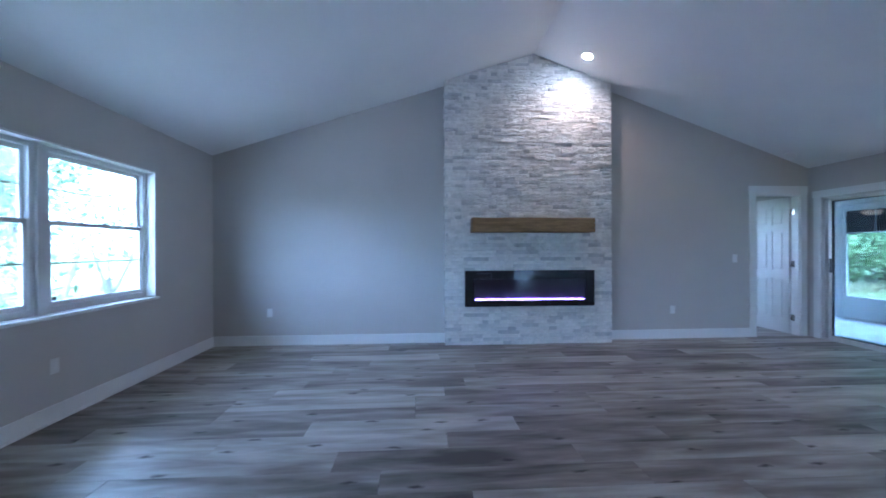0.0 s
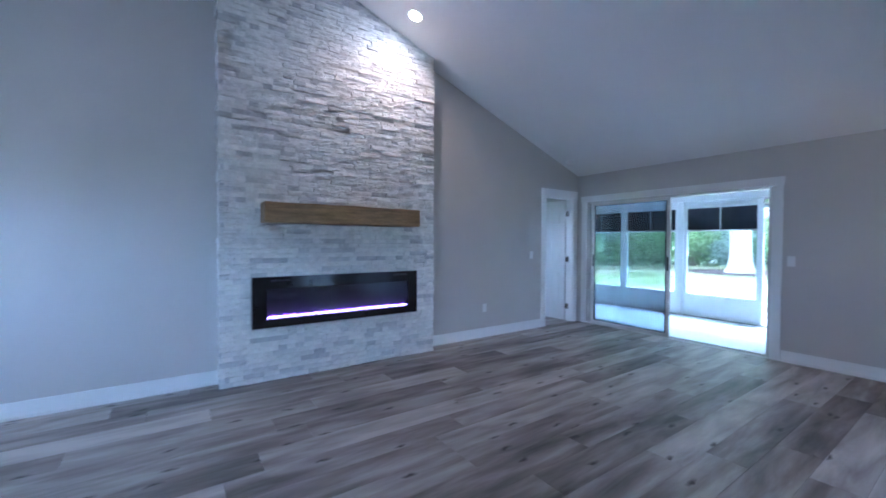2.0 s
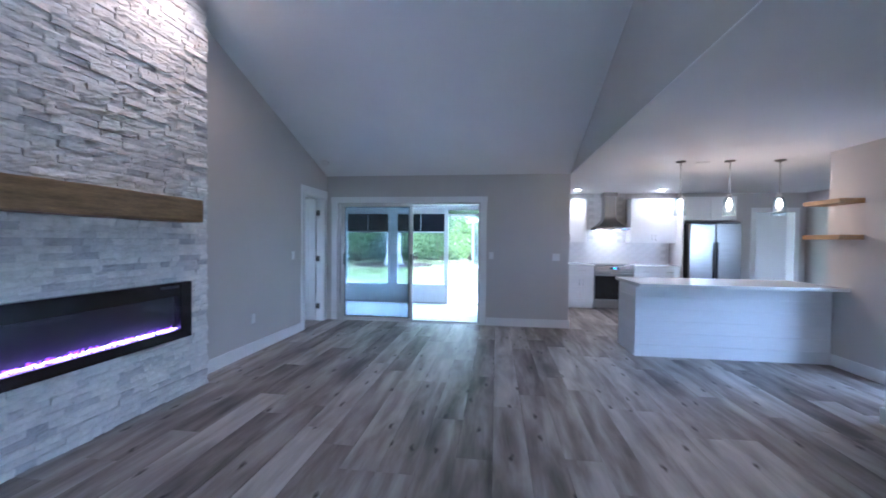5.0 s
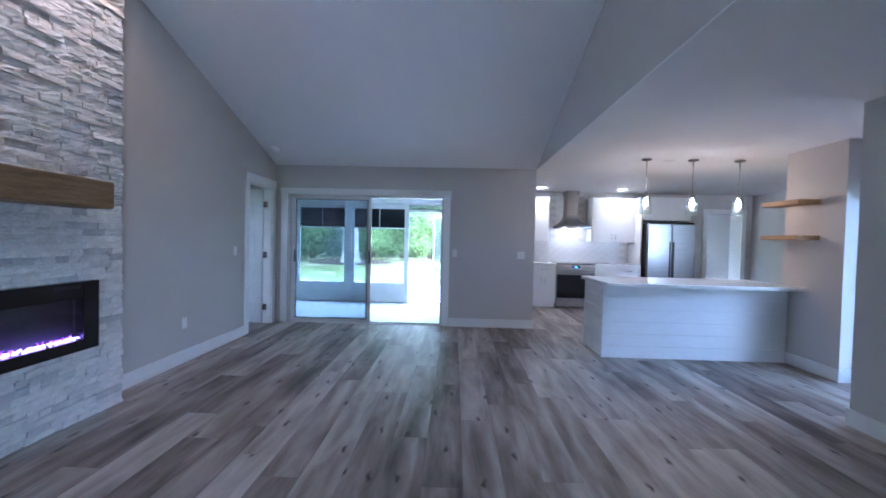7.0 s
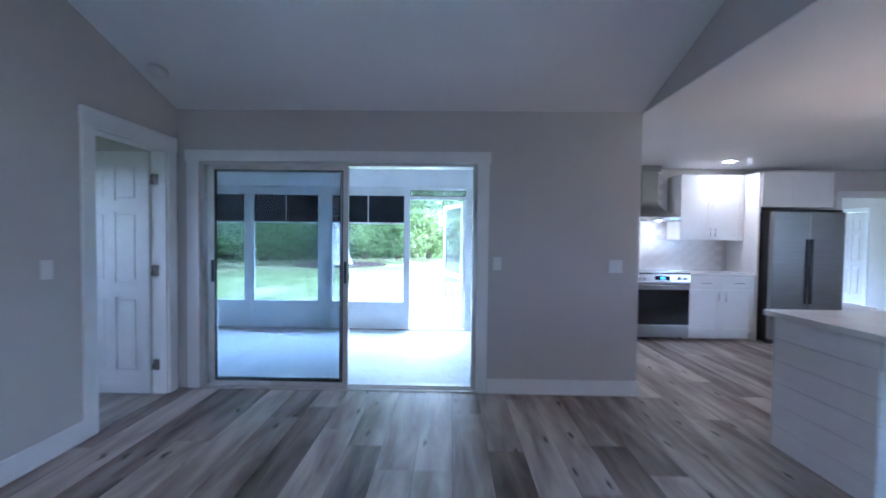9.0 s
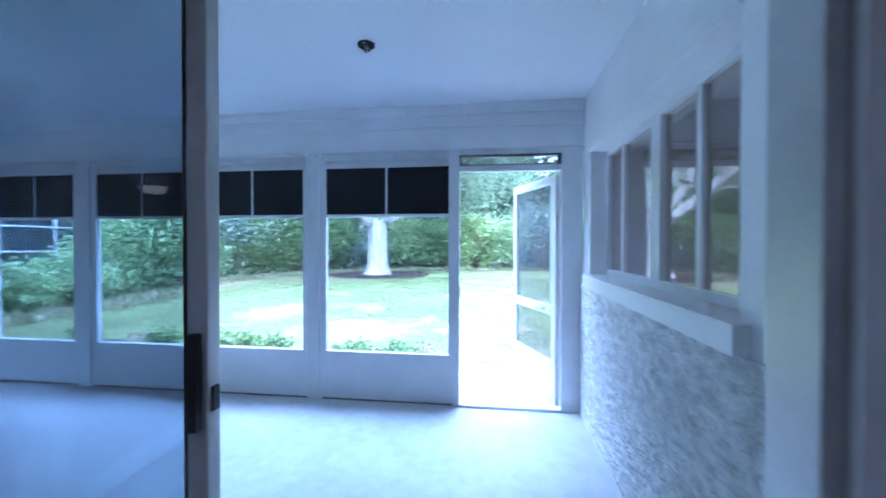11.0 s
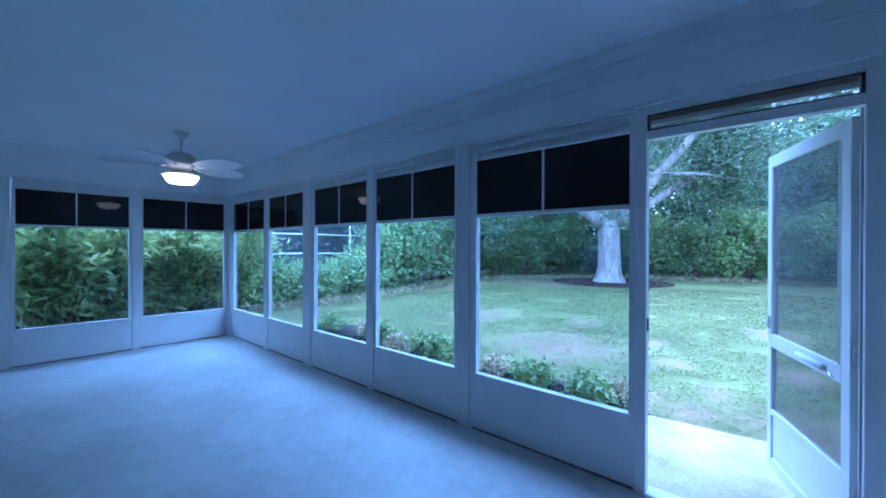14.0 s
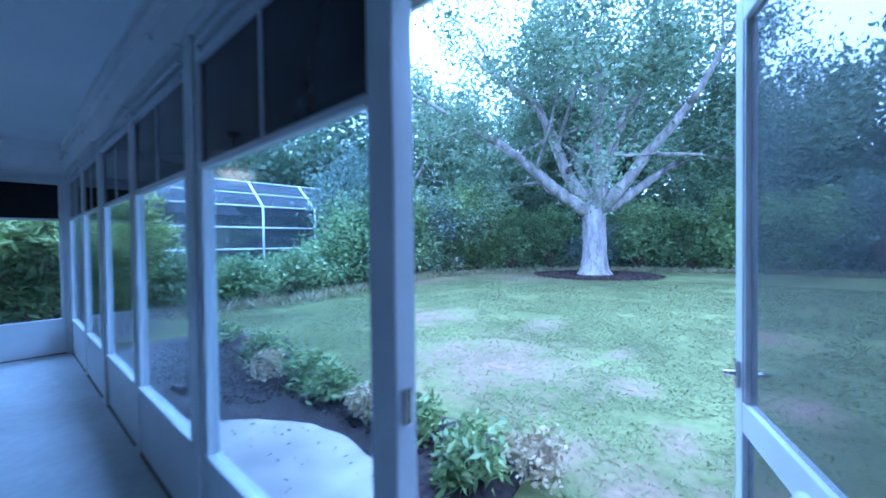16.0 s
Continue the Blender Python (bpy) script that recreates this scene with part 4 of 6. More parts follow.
ra = thing("range", "stainless slide-in electric range with a black oven door", "range", 7.98, 0.115, 0)
part("body", boxes([(7.74, 8.31, RY0, RY1, 0.03, 0.9)]), M_STEEL, ra)
part("cooktop", box(7.7, 8.31, RY0, RY1, 0.9, 0.918, 0.004), M_BLACK, ra, "black glass cooktop")
part("front_panel", prism(bmesh.new(), [(7.685, 0.80), (7.74, 0.80), (7.74, 0.9), (7.70, 0.9)], "y", RY0, RY1), M_STEEL, ra)
od = part("oven_door", boxes([(7.70, 7.739, RY0 + 0.004, RY1 - 0.004, 0.2, 0.795)], 0.006), M_STEEL, ra)
part("window", box(7.694, 7.6995, RY0 + 0.012, RY1 - 0.012, 0.215, 0.69, 0.002), M_BLACK, od, "black glass oven window")
bm = tube(bmesh.new(), [(7.655, RY0 + 0.03, 0.745), (7.655, RY1 - 0.03, 0.745)], [0.012, 0.012], 14)
for y in (RY0 + 0.06, RY1 - 0.06):
    tube(bm, [(7.655, y, 0.745), (7.70, y, 0.745)], [0.008, 0.008], 8)
part("handle", bm, M_STEEL, od)
part("drawer", box(7.70, 7.739, RY0 + 0.004, RY1 - 0.004, 0.045, 0.194, 0.005), M_STEEL, ra)
for y in (RY0 + 0.07, RY0 + 0.15, RY1 - 0.15, RY1 - 0.07):
    part("knob", tube(bmesh.new(), [(7.692, y, 0.85), (7.665, y, 0.845)], [0.02, 0.017], 16), M_STEEL, ra)
part("display", box(7.683, 7.6925, 0.02, 0.21, 0.825, 0.875, 0.001), M_BLACK, ra)
part("clock", box(7.6812, 7.6835, 0.09, 0.14, 0.842, 0.858, 0), M_DISPLAY, ra, "blue lit clock bars")
for i, y in enumerate((RY0 + 0.06, RY0 + 0.72)):
    part("foot", tube(bmesh.new(), [(7.8, y, 0), (7.8, y, 0.032)], [0.015, 0.015], 8), M_MATBLACK, ra)

ho = thing("range_hood", "stainless chimney range hood with lit lamps", "range hood", 8.1, 0.115, 1.63)
hx0, hx1, hy0, hy1 = 7.83, XK - 0.012, -0.21, 0.45
bm = bm_box(bmesh.new(), hx0, hx1, hy0, hy1, 1.64, 1.685, 0.003)
cx0, cy0, cy1 = 8.07, 0.005, 0.235
rings = []
for k in range(9):
    f = k / 8
    g, z = (1 - f) ** 2.1, 1.686 + 0.25 * f
    x, a, b = cx0 + (hx0 + 0.004 - cx0) * g, cy0 + (hy0 + 0.004 - cy0) * g, cy1 + (hy1 - 0.004 - cy1) * g
    rings.append([bm.verts.new(v) for v in ((x, a, z), (hx1, a, z), (hx1, b, z), (x, b, z))])
for lo, hi in zip(rings, rings[1:]):
    for k in range(4):
        bm.faces.new((lo[k], lo[(k + 1) % 4], hi[(k + 1) % 4], hi[k]))
part("canopy", bm, M_STEEL, ho)
part("chimney", boxes([(cx0, hx1, cy0, cy1, 1.9365, 2.35)], 0.002), M_STEEL, ho)
part("collar", boxes([(cx0 - 0.02, hx1, cy0 - 0.025, cy1 + 0.025, 2.35, 2.435)], 0.003), M_STEEL, ho)
part("button_light", box(hx0 - 0.003, hx0, hy0 + 0.09, hy0 + 0.12, 1.652, 1.662, 0), M_DISPLAY, ho, "blue button light")
for y in (-0.03, 0.27):
    part("lamp_lens", lathe(bmesh.new(), [(0.03, 1.639), (0.03, 1.636)], 8.1, y, 16), M_LAMP, ho, "glowing hood lamp")
    lamp("hood_light", "SPOT", pose(8.1, y, 1.63, 0, 6, 0), 0.17, (1.0, 0.76, 0.54), radius=0.02, cone=95)

# backsplash: stacked bond of glazed tiles
bs = fixed("backsplash", boxes([(XK - 0.004, XK, -1.165, 2.32, 0.915, 1.37), (XK - 0.004, XK, RY0 - 0.0, 0.605, 1.37, 2.43)]), M_GROUT, "white glazed subway tile backsplash", "backsplash")
tile_me = mesh_of("tile", box(-0.006, 0, -0.0985, 0.0985, -0.0365, 0.0365, 0.0), M_TILE)
tiles = 0
for r in range(20):
    z = 0.915 + 0.0385 + r * 0.0755
    for c in range(-7, 12):
        y = c * 0.2 + (0.1 if r % 2 else 0)
        wide = z < 1.34
        if (-1.07 < y < 1.25 and wide) or (-0.16 < y < 0.5 and z < 2.4):
            if tiles < 300:
                o = new("tile", tile_me)
                o.parent = bs
                o.matrix_basis = pose(XK - 0.0045, y, z)
                tiles += 1

# ---- island ----
IX0, IX1, IY0, IY1 = 4.32, 4.97, -1.285, 0.83
isl = thing("kitchen_island", "white shiplap kitchen island", "island", 4.65, -0.23, 0)
part("body", boxes([(IX0 + 0.014, IX1, IY0, IY1 - 0.014, 0.0, 0.862)]), M_SHIPLAP, isl)
n = 6
bh = 0.862 / n
for i in range(n):
    z0, z1 = i * bh + 0.0015, (i + 1) * bh - 0.0015
    part("front_board", box(IX0, IX0 + 0.0135, IY0, IY1, z0, z1, 0.0015), M_SHIPLAP, isl)
    part("side_board", box(IX0 + 0.0140, IX1, IY1 - 0.0135, IY1, z0, z1, 0.0015), M_SHIPLAP, isl)
ct = thing("island_countertop", "thick white quartz worktop on the island", "countertop", 4.6, -0.2, 0.862)
part("slab", box(4.08, 5.02, -1.28, 0.865, 0.863, 0.902, 0.005), M_QUARTZ, ct)


def floating_shelf(z):
    s = thing("floating_shelf", "honey-coloured wooden floating shelf", "shelf", 4.2, -1.3, z, group="floating shelves")
    part("board", box(3.97, 4.47, -1.299, -1.06, z - 0.025, z + 0.025, 0.004), M_SHELF, s)


floating_shelf(1.84)
floating_shelf(1.455)


def pendant(x, y):
    """Clear glass jar pendant with a lit bulb on a thin stem."""
    p = thing("pendant_lamp", "clear glass pendant lamp, switched on", "pendant lamp", x, y, ZC, group="island pendants")
    part("canopy", lathe(bmesh.new(), [(0.06, ZC), (0.06, ZC - 0.012), (0.02, ZC - 0.022), (0.0, ZC - 0.022)], x, y), M_CHANNEL, p, "dark bronze canopy")
    part("stem", tube(bmesh.new(), [(x, y, ZC - 0.02), (x, y, 2.02)], [0.006, 0.006], 10), M_CHROME, p)
    part("socket", lathe(bmesh.new(), [(0.0, 2.02), (0.018, 2.015), (0.03, 1.985), (0.034, 1.95), (0.024, 1.94), (0.0, 1.94)], x, y), M_CHROME, p)
    g = part("shade", lathe(bmesh.new(), [(0.03, 1.975), (0.046, 1.967), (0.062, 1.942), (0.067, 1.89), (0.069, 1.81), (0.074, 1.79), (0.074, 1.745), (0.07, 1.735), (0.066, 1.745), (0.066, 1.79), (0.063, 1.89), (0.058, 1.938), (0.044, 1.962), (0.03, 1.97)], x, y), M_GLASS, p, "clear glass shade")
    g.visible_shadow = False
    part("bulb", lathe(bmesh.new(), [(0.0, 1.94), (0.014, 1.935), (0.03, 1.88), (0.026, 1.85), (0.0, 1.838)], x, y, 16), M_BULB, p, "glowing bulb")
    lamp("pendant_light", "POINT", pose(x, y, 1.82), 0.16, WARM, radius=0.03)


for y in (0.135, -0.455, -1.04):
    pendant(4.83, y)
bx = thing("ceiling_vent", "small ceiling junction plate between the pendants", "ceiling plate", 4.95, -0.12, ZC)
part("plate", box(4.87, 4.97, -0.24, -0.1, ZC - 0.008, ZC, 0.002), M_PLASTIC, bx)


# ---- lanai ----
SILL, HEADZ, SHB, SHT = 0.335, 2.12, 1.585, 2.01


def alu(name, rows, parent, mat=None, label=""):
    return part(name, boxes(rows, 0.003), mat or M_ALU, parent, label)


def vinyl_bay(axis, wall, a, b, group="lanai window bays"):
    """One window bay: knee panel below, clear vinyl, dark stacked vents above."""
    if axis == "x":
        t = thing("window_bay", "white framed lanai window with dark raised vinyl vents", "window", wall, (a + b) / 2, ZL, group=group)
        R = lambda p, q, l, h, z0, z1: (wall + l, wall + h, p, q, z0, z1)
    else:
        t = thing("window_bay", "white framed lanai window with dark raised vinyl vents", "window", (a + b) / 2, wall, ZL, group=group)
        R = lambda p, q, l, h, z0, z1: (p, q, wall + l, wall + h, z0, z1)
    alu("knee_panel", [R(a, b, 0.005, 0.045, ZL + 0.012, SILL - 0.035)], t)
    alu("bottom_rail", [R(a, b, -0.008, 0.05, SILL - 0.035, SILL)], t)
    alu("floor_channel", [R(a, b, -0.006, 0.05, ZL, ZL + 0.012)], t, M_CHANNEL, "dirty floor channel")
    alu("jamb", [R(a, a + 0.035, 0.0, 0.05, SILL, HEADZ)], t)
    alu("jamb", [R(b - 0.035, b, 0.0, 0.05, SILL, HEADZ)], t)
    alu("head_rail", [R(a, b, -0.004, 0.05, HEADZ, HEADZ + 0.03), R(a + 0.035, b - 0.035, 0.0, 0.05, HEADZ - 0.035, HEADZ), R(a + 0.035, b - 0.035, 0.016, 0.05, SHT, HEADZ - 0.035)], t)
    alu("head_lip", [R(a, b, -0.045, -0.0045, HEADZ + 0.012, HEADZ + 0.026)], t)
    alu("track_lip", [R(a + 0.035, b - 0.035, -0.022, -0.0005, HEADZ - 0.045, HEADZ - 0.033), R(a + 0.035, b - 0.035, -0.014, 0.0155, SHT, SHT + 0.02)], t)
    alu("vent_rail", [R(a + 0.035, b - 0.035, -0.002, 0.03, SHB - 0.022, SHB + 0.004)], t)
    m = (a + b) / 2
    alu("vent_bar", [R(m - 0.008, m + 0.008, 0.006, 0.02, SHB + 0.004, SHT)], t)
    for p, q in ((a + 0.035, m - 0.008), (m + 0.008, b - 0.035)):
        v = part("dark_vent", boxes([R(p, q, 0.012, 0.026, SHB + 0.004, SHT)]), M_TINT, t, "dark tinted stacked vinyl")
    g = part("pane", boxes([R(a + 0.035, b - 0.035, 0.022, 0.025, SILL, SHB - 0.022)]), M_VINYL, t)
    g.visible_shadow = False
    return t


BAYS = ((3.69, 4.895), (5.05, 6.14), (6.225, 7.30), (7.495, 8.49), (8.575, 9.73))
for a, b in BAYS:
    vinyl_bay("x", XS, a, b)
for a, b in ((7.325, 8.45), (6.10, 7.235)):
    vinyl_bay("y", YE, a, b)


def post(x0, x1, y0, y1, z0=ZL, z1=HEADZ + 0.03):
    p = thing("post", "white aluminium lanai post", "post", (x0 + x1) / 2, (y0 + y1) / 2, ZL, group="lanai posts")
    part("upright", box(x0, x1, y0, y1, z0, z1, 0.004), M_ALU, p)
    part("base_bracket", boxes([(x0 - 0.004, x1 + 0.002, y0 - 0.003, y1 + 0.003, ZL, ZL + 0.03)]), M_ALU, p)


for a, b in ((3.63, 3.69), (4.895, 5.05), (6.14, 6.225), (7.30, 7.495), (8.49, 8.575), (9.73, 9.91)):
    if b - a > 0.15:
        post(XS - 0.012, XS + 0.055, a + 0.03, b - 0.03)
        alu_t = thing("mullion", "white aluminium channel beside a post", "mullion", XS + 0.02, (a + b) / 2, ZL, group="lanai mullions")
        part("channel", boxes([(XS + 0.004, XS + 0.045, a, a + 0.0295, ZL, HEADZ), (XS + 0.004, XS + 0.045, b - 0.0295, b, ZL, HEADZ)], 0.002), M_ALU, alu_t)
    else:
        post(XS - 0.006, XS + 0.055, a, b)
post(7.237, 7.323, YE - 0.008, YE + 0.055)
post(8.452, XS - 0.013, YE - 0.005, YE + 0.055)
post(XO + 0.022, 6.098, YE - 0.004, YE + 0.05)
post(XS - 0.012, XS + 0.06, YL + 0.003, 2.76)
bt = HEADZ + 0.03
fixed("beam_screen_wall", boxes([(XS - 0.02, XS + 0.09, YL, YE + 0.09, bt + 0.0, ZLC)]), M_LANAI, "white painted header beam over the screens", "beam")
fixed("beam_end_wall", boxes([(XO + 0.02, XS - 0.02, YE - 0.02, YE + 0.09, bt, ZLC)]), M_LANAI, "white painted header beam over the end screens", "beam")
fixed("trim_lanai", boxes([(XS - 0.05, XS - 0.021, YL + 0.01, YE - 0.03, ZLC - 0.088, ZLC - 0.001), (XO + 0.03, XS - 0.055, YE - 0.05, YE - 0.021, ZLC - 0.088, ZLC - 0.001), (XS - 0.03, XS - 0.0205, YL + 0.01, YE - 0.03, bt, bt + 0.03), (XO + 0.03, XS - 0.035, YE - 0.03, YE - 0.0205, bt, bt + 0.03)]), M_LANAI, "white moulding along the lanai ceiling", "moulding")
cord = thing("curtain_cord", "thin white cord hung on cup hooks along the beam", "cord", XS - 0.06, 6.2, 2.30)
ys = [2.6 + i * 0.12 for i in range(61)]
part("cord", tube(bmesh.new(), [(XS - 0.06, y, 2.335 - 0.012 * math.sin(math.pi * ((y - 2.6) % 1.3) / 1.3)) for y in ys], [0.007] * len(ys), 6), M_PLASTIC, cord)
for i in range(6):
    y = 2.9 + i * 1.3
    part("hook", bm_box(tube(bmesh.new(), [(XS - 0.02, y, 2.345), (XS - 0.06, y, 2.345), (XS - 0.064, y, 2.325)], [0.006, 0.006, 0.006], 6), XS - 0.03, XS - 0.02, y - 0.02, y + 0.02, 2.325, 2.365, 0.003), M_PLASTIC, cord)

# door opening, transom and the open screen door
DY0, DY1, DT = 2.76, 3.63, 1.955
df = thing("door_frame", "white aluminium screen door frame with a transom", "door frame", XS + 0.02, 3.1, ZL)
part("transom_bar", boxes([(XS - 0.004, XS + 0.05, DY0, DY1, DT, DT + 0.05)], 0.003), M_ALU, df)
part("head", boxes([(XS - 0.004, XS + 0.05, DY0, DY1, 2.10, bt)], 0.003), M_ALU, df)
part("transom_trim", boxes([(XS + 0.006, XS + 0.03, DY0, DY0 + 0.012, DT + 0.05, 2.10), (XS + 0.006, XS + 0.03, DY1 - 0.012, DY1, DT + 0.05, 2.10), (XS + 0.006, XS + 0.03, DY0 + 0.012, DY1 - 0.012, DT + 0.05, DT + 0.06), (XS + 0.006, XS + 0.03, DY0 + 0.012, DY1 - 0.012, 2.09, 2.10)]), M_MATBLACK, df, "black transom edge")
g = part("transom_screen", box(XS + 0.015, XS + 0.018, DY0 + 0.012, DY1 - 0.012, DT + 0.06, 2.09, 0), M_SCREEN, df)
part("hinge_jamb", box(XS + 0.0605, XS + 0.13, 2.70, 2.768, ZL, bt, 0.002), M_ALU, df)
part("threshold", box(XS - 0.03, XS + 0.07, DY0, DY1, ZL, ZL + 0.022, 0.004), M_ALU, df)
part("strike", box(XS + 0.01, XS + 0.03, DY1 - 0.012, DY1 - 0.0, 0.84, 0.92, 0.002), M_CHROME, df, "steel latch strike")

dw, dz0, dz1 = 0.88, 0.02, DT - ZL - 0.03
sdz = thing("screen_door", "white aluminium screen door standing open", "screen door")
part("stile", box(0, 0.07, 0, 0.03, dz0, dz1, 0.004), M_ALU, sdz)
part("stile", box(dw - 0.055, dw, 0, 0.03, dz0, dz1, 0.004), M_ALU, sdz)
part("top_rail", box(0.07, dw - 0.055, 0, 0.03, dz1 - 0.075, dz1, 0.004), M_ALU, sdz)
part("mid_rail", box(0.07, dw - 0.055, 0, 0.03, 0.80, 0.885, 0.004), M_ALU, sdz)
part("bottom_rail", box(0.07, dw - 0.055, 0, 0.03, dz0, dz0 + 0.06, 0.004), M_ALU, sdz)
part("kick_rail", box(0.07, dw - 0.055, 0, 0.03, 0.36, 0.395, 0.003), M_ALU, sdz)
part("kick_panel", box(0.07, dw - 0.055, 0.008, 0.018, dz0 + 0.06, 0.36, 0.001), M_ALU, sdz)
part("screen", box(0.07, dw - 0.055, 0.014, 0.016, 0.395, 0.80, 0), M_SCREEN, sdz)
part("screen", box(0.07, dw - 0.055, 0.014, 0.016, 0.885, dz1 - 0.075, 0), M_SCREEN, sdz)
part("glass_channel", boxes([(0.075, 0.085, 0.0, 0.028, 0.886, dz1 - 0.078), (0.095, 0.103, 0.0, 0.028, 0.886, dz1 - 0.078), (dw - 0.075, dw - 0.068, 0.0, 0.028, 0.886, dz1 - 0.078)]), M_ALUGREY, sdz)
cl = part("door_closer", tube(bmesh.new(), [(0.42, 0.055, 0.85), (0.16, 0.055, 0.85)], [0.016, 0.016], 14), M_ALU, sdz, "white pneumatic closer tube")
part("closer_rod", tube(bmesh.new(), [(0.16, 0.055, 0.85), (-0.02, 0.10, 0.85)], [0.005, 0.005], 8), M_CHROME, sdz)
part("latch_handle", bm_box(tube(bmesh.new(), [(dw - 0.03, -0.04, 0.96), (dw - 0.03, 0.07, 0.96)], [0.008, 0.008], 8), dw - 0.045, dw - 0.012, 0.03, 0.042, 0.92, 1.0, 0.003), M_CHROME, sdz)
for z in (0.3, 0.95, 1.7):
    part("hinge", tube(bmesh.new(), [(-0.006, 0.015, z - 0.05), (-0.006, 0.015, z + 0.05)], [0.009, 0.009], 8), M_ALUGREY, sdz)
sdz.matrix_basis = pose(XS + 0.065, DY0 + 0.01, ZL, 0, 0, 21)

# recessed kitchen window in the lanai wall
kw = thing("window_2", "four-light sliding window in a deep recess", "window", (KW0 + KW1) / 2, 2.43, KWZ0)
kw["kind"] = "structure"
wy0, wy1 = 2.405, 2.455
alu("window_frame", [(KW0, KW0 + 0.04, wy0, wy1, KWZ0, KWZ1), (KW1 - 0.04, KW1, wy0, wy1, KWZ0, KWZ1), (KW0 + 0.04, KW1 - 0.04, wy0, wy1, KWZ0, KWZ0 + 0.045), (KW0 + 0.04, KW1 - 0.04, wy0, wy1, KWZ1 - 0.04, KWZ1)], kw)
alu("centre_post", [(7.265, 7.385, wy0, wy1 + 0.006, KWZ0 + 0.045, KWZ1 - 0.04)], kw)
for c in (7.90, 6.885):
    alu("meeting_stile", [(c - 0.022, c + 0.022, wy0 + 0.005, wy1 - 0.005, KWZ0 + 0.045, KWZ1 - 0.04)], kw)
for a, b in ((KW0 + 0.04, 6.863), (6.907, 7.265), (7.385, 7.878), (7.922, KW1 - 0.04)):
    g = part("pane", box(a, b, 2.425, 2.43, KWZ0 + 0.045, KWZ1 - 0.04, 0), M_RECESSGLASS, kw)
    g.visible_shadow = False
fixed("window_sill_lanai", box(KW0 - 0.06, KW1 + 0.03, 2.456, YL + 0.05, KWZ0 - 0.095, KWZ0 + 0.003, 0.004), M_LANAI, "painted ledge under the recessed window", "window sill")
fixed("trim_lanai_window", boxes([(KW0 - 0.02, KW1 + 0.02, YL + 0.001, YL + 0.02, KWZ1, KWZ1 + 0.09)], 0.003), M_LANAI, "painted band over the recessed window", "trim")

# ceiling fan
FXc, FYc = 7.28, 7.82
fan = thing("ceiling_fan", "white ceiling fan with a lit glass bowl", "ceiling fan", FXc, FYc, ZLC)
part("canopy", lathe(bmesh.new(), [(0.07, ZLC), (0.068, ZLC - 0.03), (0.02, ZLC - 0.07), (0.0, ZLC - 0.07)], FXc, FYc), M_ALU, fan)
part("downrod", tube(bmesh.new(), [(FXc, FYc, ZLC - 0.06), (FXc, FYc, 2.31)], [0.012, 0.012], 10), M_ALU, fan)
part("motor_housing", lathe(bmesh.new(), [(0.03, 2.32), (0.09, 2.305), (0.135, 2.26), (0.14, 2.2), (0.12, 2.165), (0.09, 2.15), (0.085, 2.11), (0.13, 2.085), (0.13, 2.078), (0.0, 2.078)], FXc, FYc), M_ALUGREY, fan, "grey metal motor housing")
part("light_bowl", lathe(bmesh.new(), [(0.15, 2.078), (0.165, 2.072), (0.158, 2.055), (0.134, 2.012), (0.112, 1.99), (0.0, 1.984)], FXc, FYc), M_FANGLOW, fan, "glowing frosted glass bowl")
for k in range(5):
    a = radians(k * 72 + 15)
    ca, sa = math.cos(a), math.sin(a)
    outline = [(0.16, -0.04), (0.24, -0.085), (0.36, -0.122), (0.5, -0.132), (0.61, -0.11), (0.69, -0.055), (0.72, 0.005), (0.67, 0.06), (0.54, 0.105), (0.38, 0.1), (0.25, 0.07), (0.16, 0.04)]
    bm = bmesh.new()
    prism(bm, [(r, s) for r, s in outline], "z", -0.004, 0.004)
    bmesh.ops.rotate(bm, verts=bm.verts, matrix=Matrix.Rotation(radians(-15), 3, "X"))
    bmesh.ops.rotate(bm, verts=bm.verts, matrix=Matrix.Rotation(a, 3, "Z"))
    bmesh.ops.translate(bm, verts=bm.verts, vec=(FXc, FYc, 2.175))
    bl = part("blade", bm, M_ALU, fan)
    arm = tube(bmesh.new(), [(FXc + ca * 0.11, FYc + sa * 0.11, 2.175), (FXc + ca * 0.24, FYc + sa * 0.24, 2.168)], [0.014, 0.01], 8)
    part("blade_arm", arm, M_CHROME, bl)
part("pull_chain", tube(bmesh.new(), [(FXc + 0.128, FYc, 2.08), (FXc + 0.175, FYc, 2.06), (FXc + 0.175, FYc, 1.93)], [0.002, 0.002, 0.002], 5), M_CHROME, fan)

# bare ceiling box where a fixture is missing
jb = thing("ceiling_junction_box", "open ceiling junction box with loose wires", "junction box", 7.37, 4.1, ZLC)
part("box", lathe(bmesh.new(), [(0.052, ZLC), (0.052, ZLC - 0.012), (0.044, ZLC - 0.012), (0.044, ZLC - 0.001)], 7.37, 4.1, 16), M_MATBLACK, jb)
part("bracket", box(7.315, 7.425, 4.09, 4.11, ZLC - 0.018, ZLC - 0.012, 0.001), M_CHROME, jb)
for i in range(4):
    q = random.Random(i)
    pts = [(7.37 + q.uniform(-0.02, 0.02), 4.1 + q.uniform(-0.02, 0.02), ZLC - 0.01 - 0.012 * k) for k in range(4)]
    part("wire", tube(bmesh.new(), pts, [0.004] * 4, 6), (M_PLASTIC, M_MATBLACK, M_SHELF, M_CHROME)[i], jb)

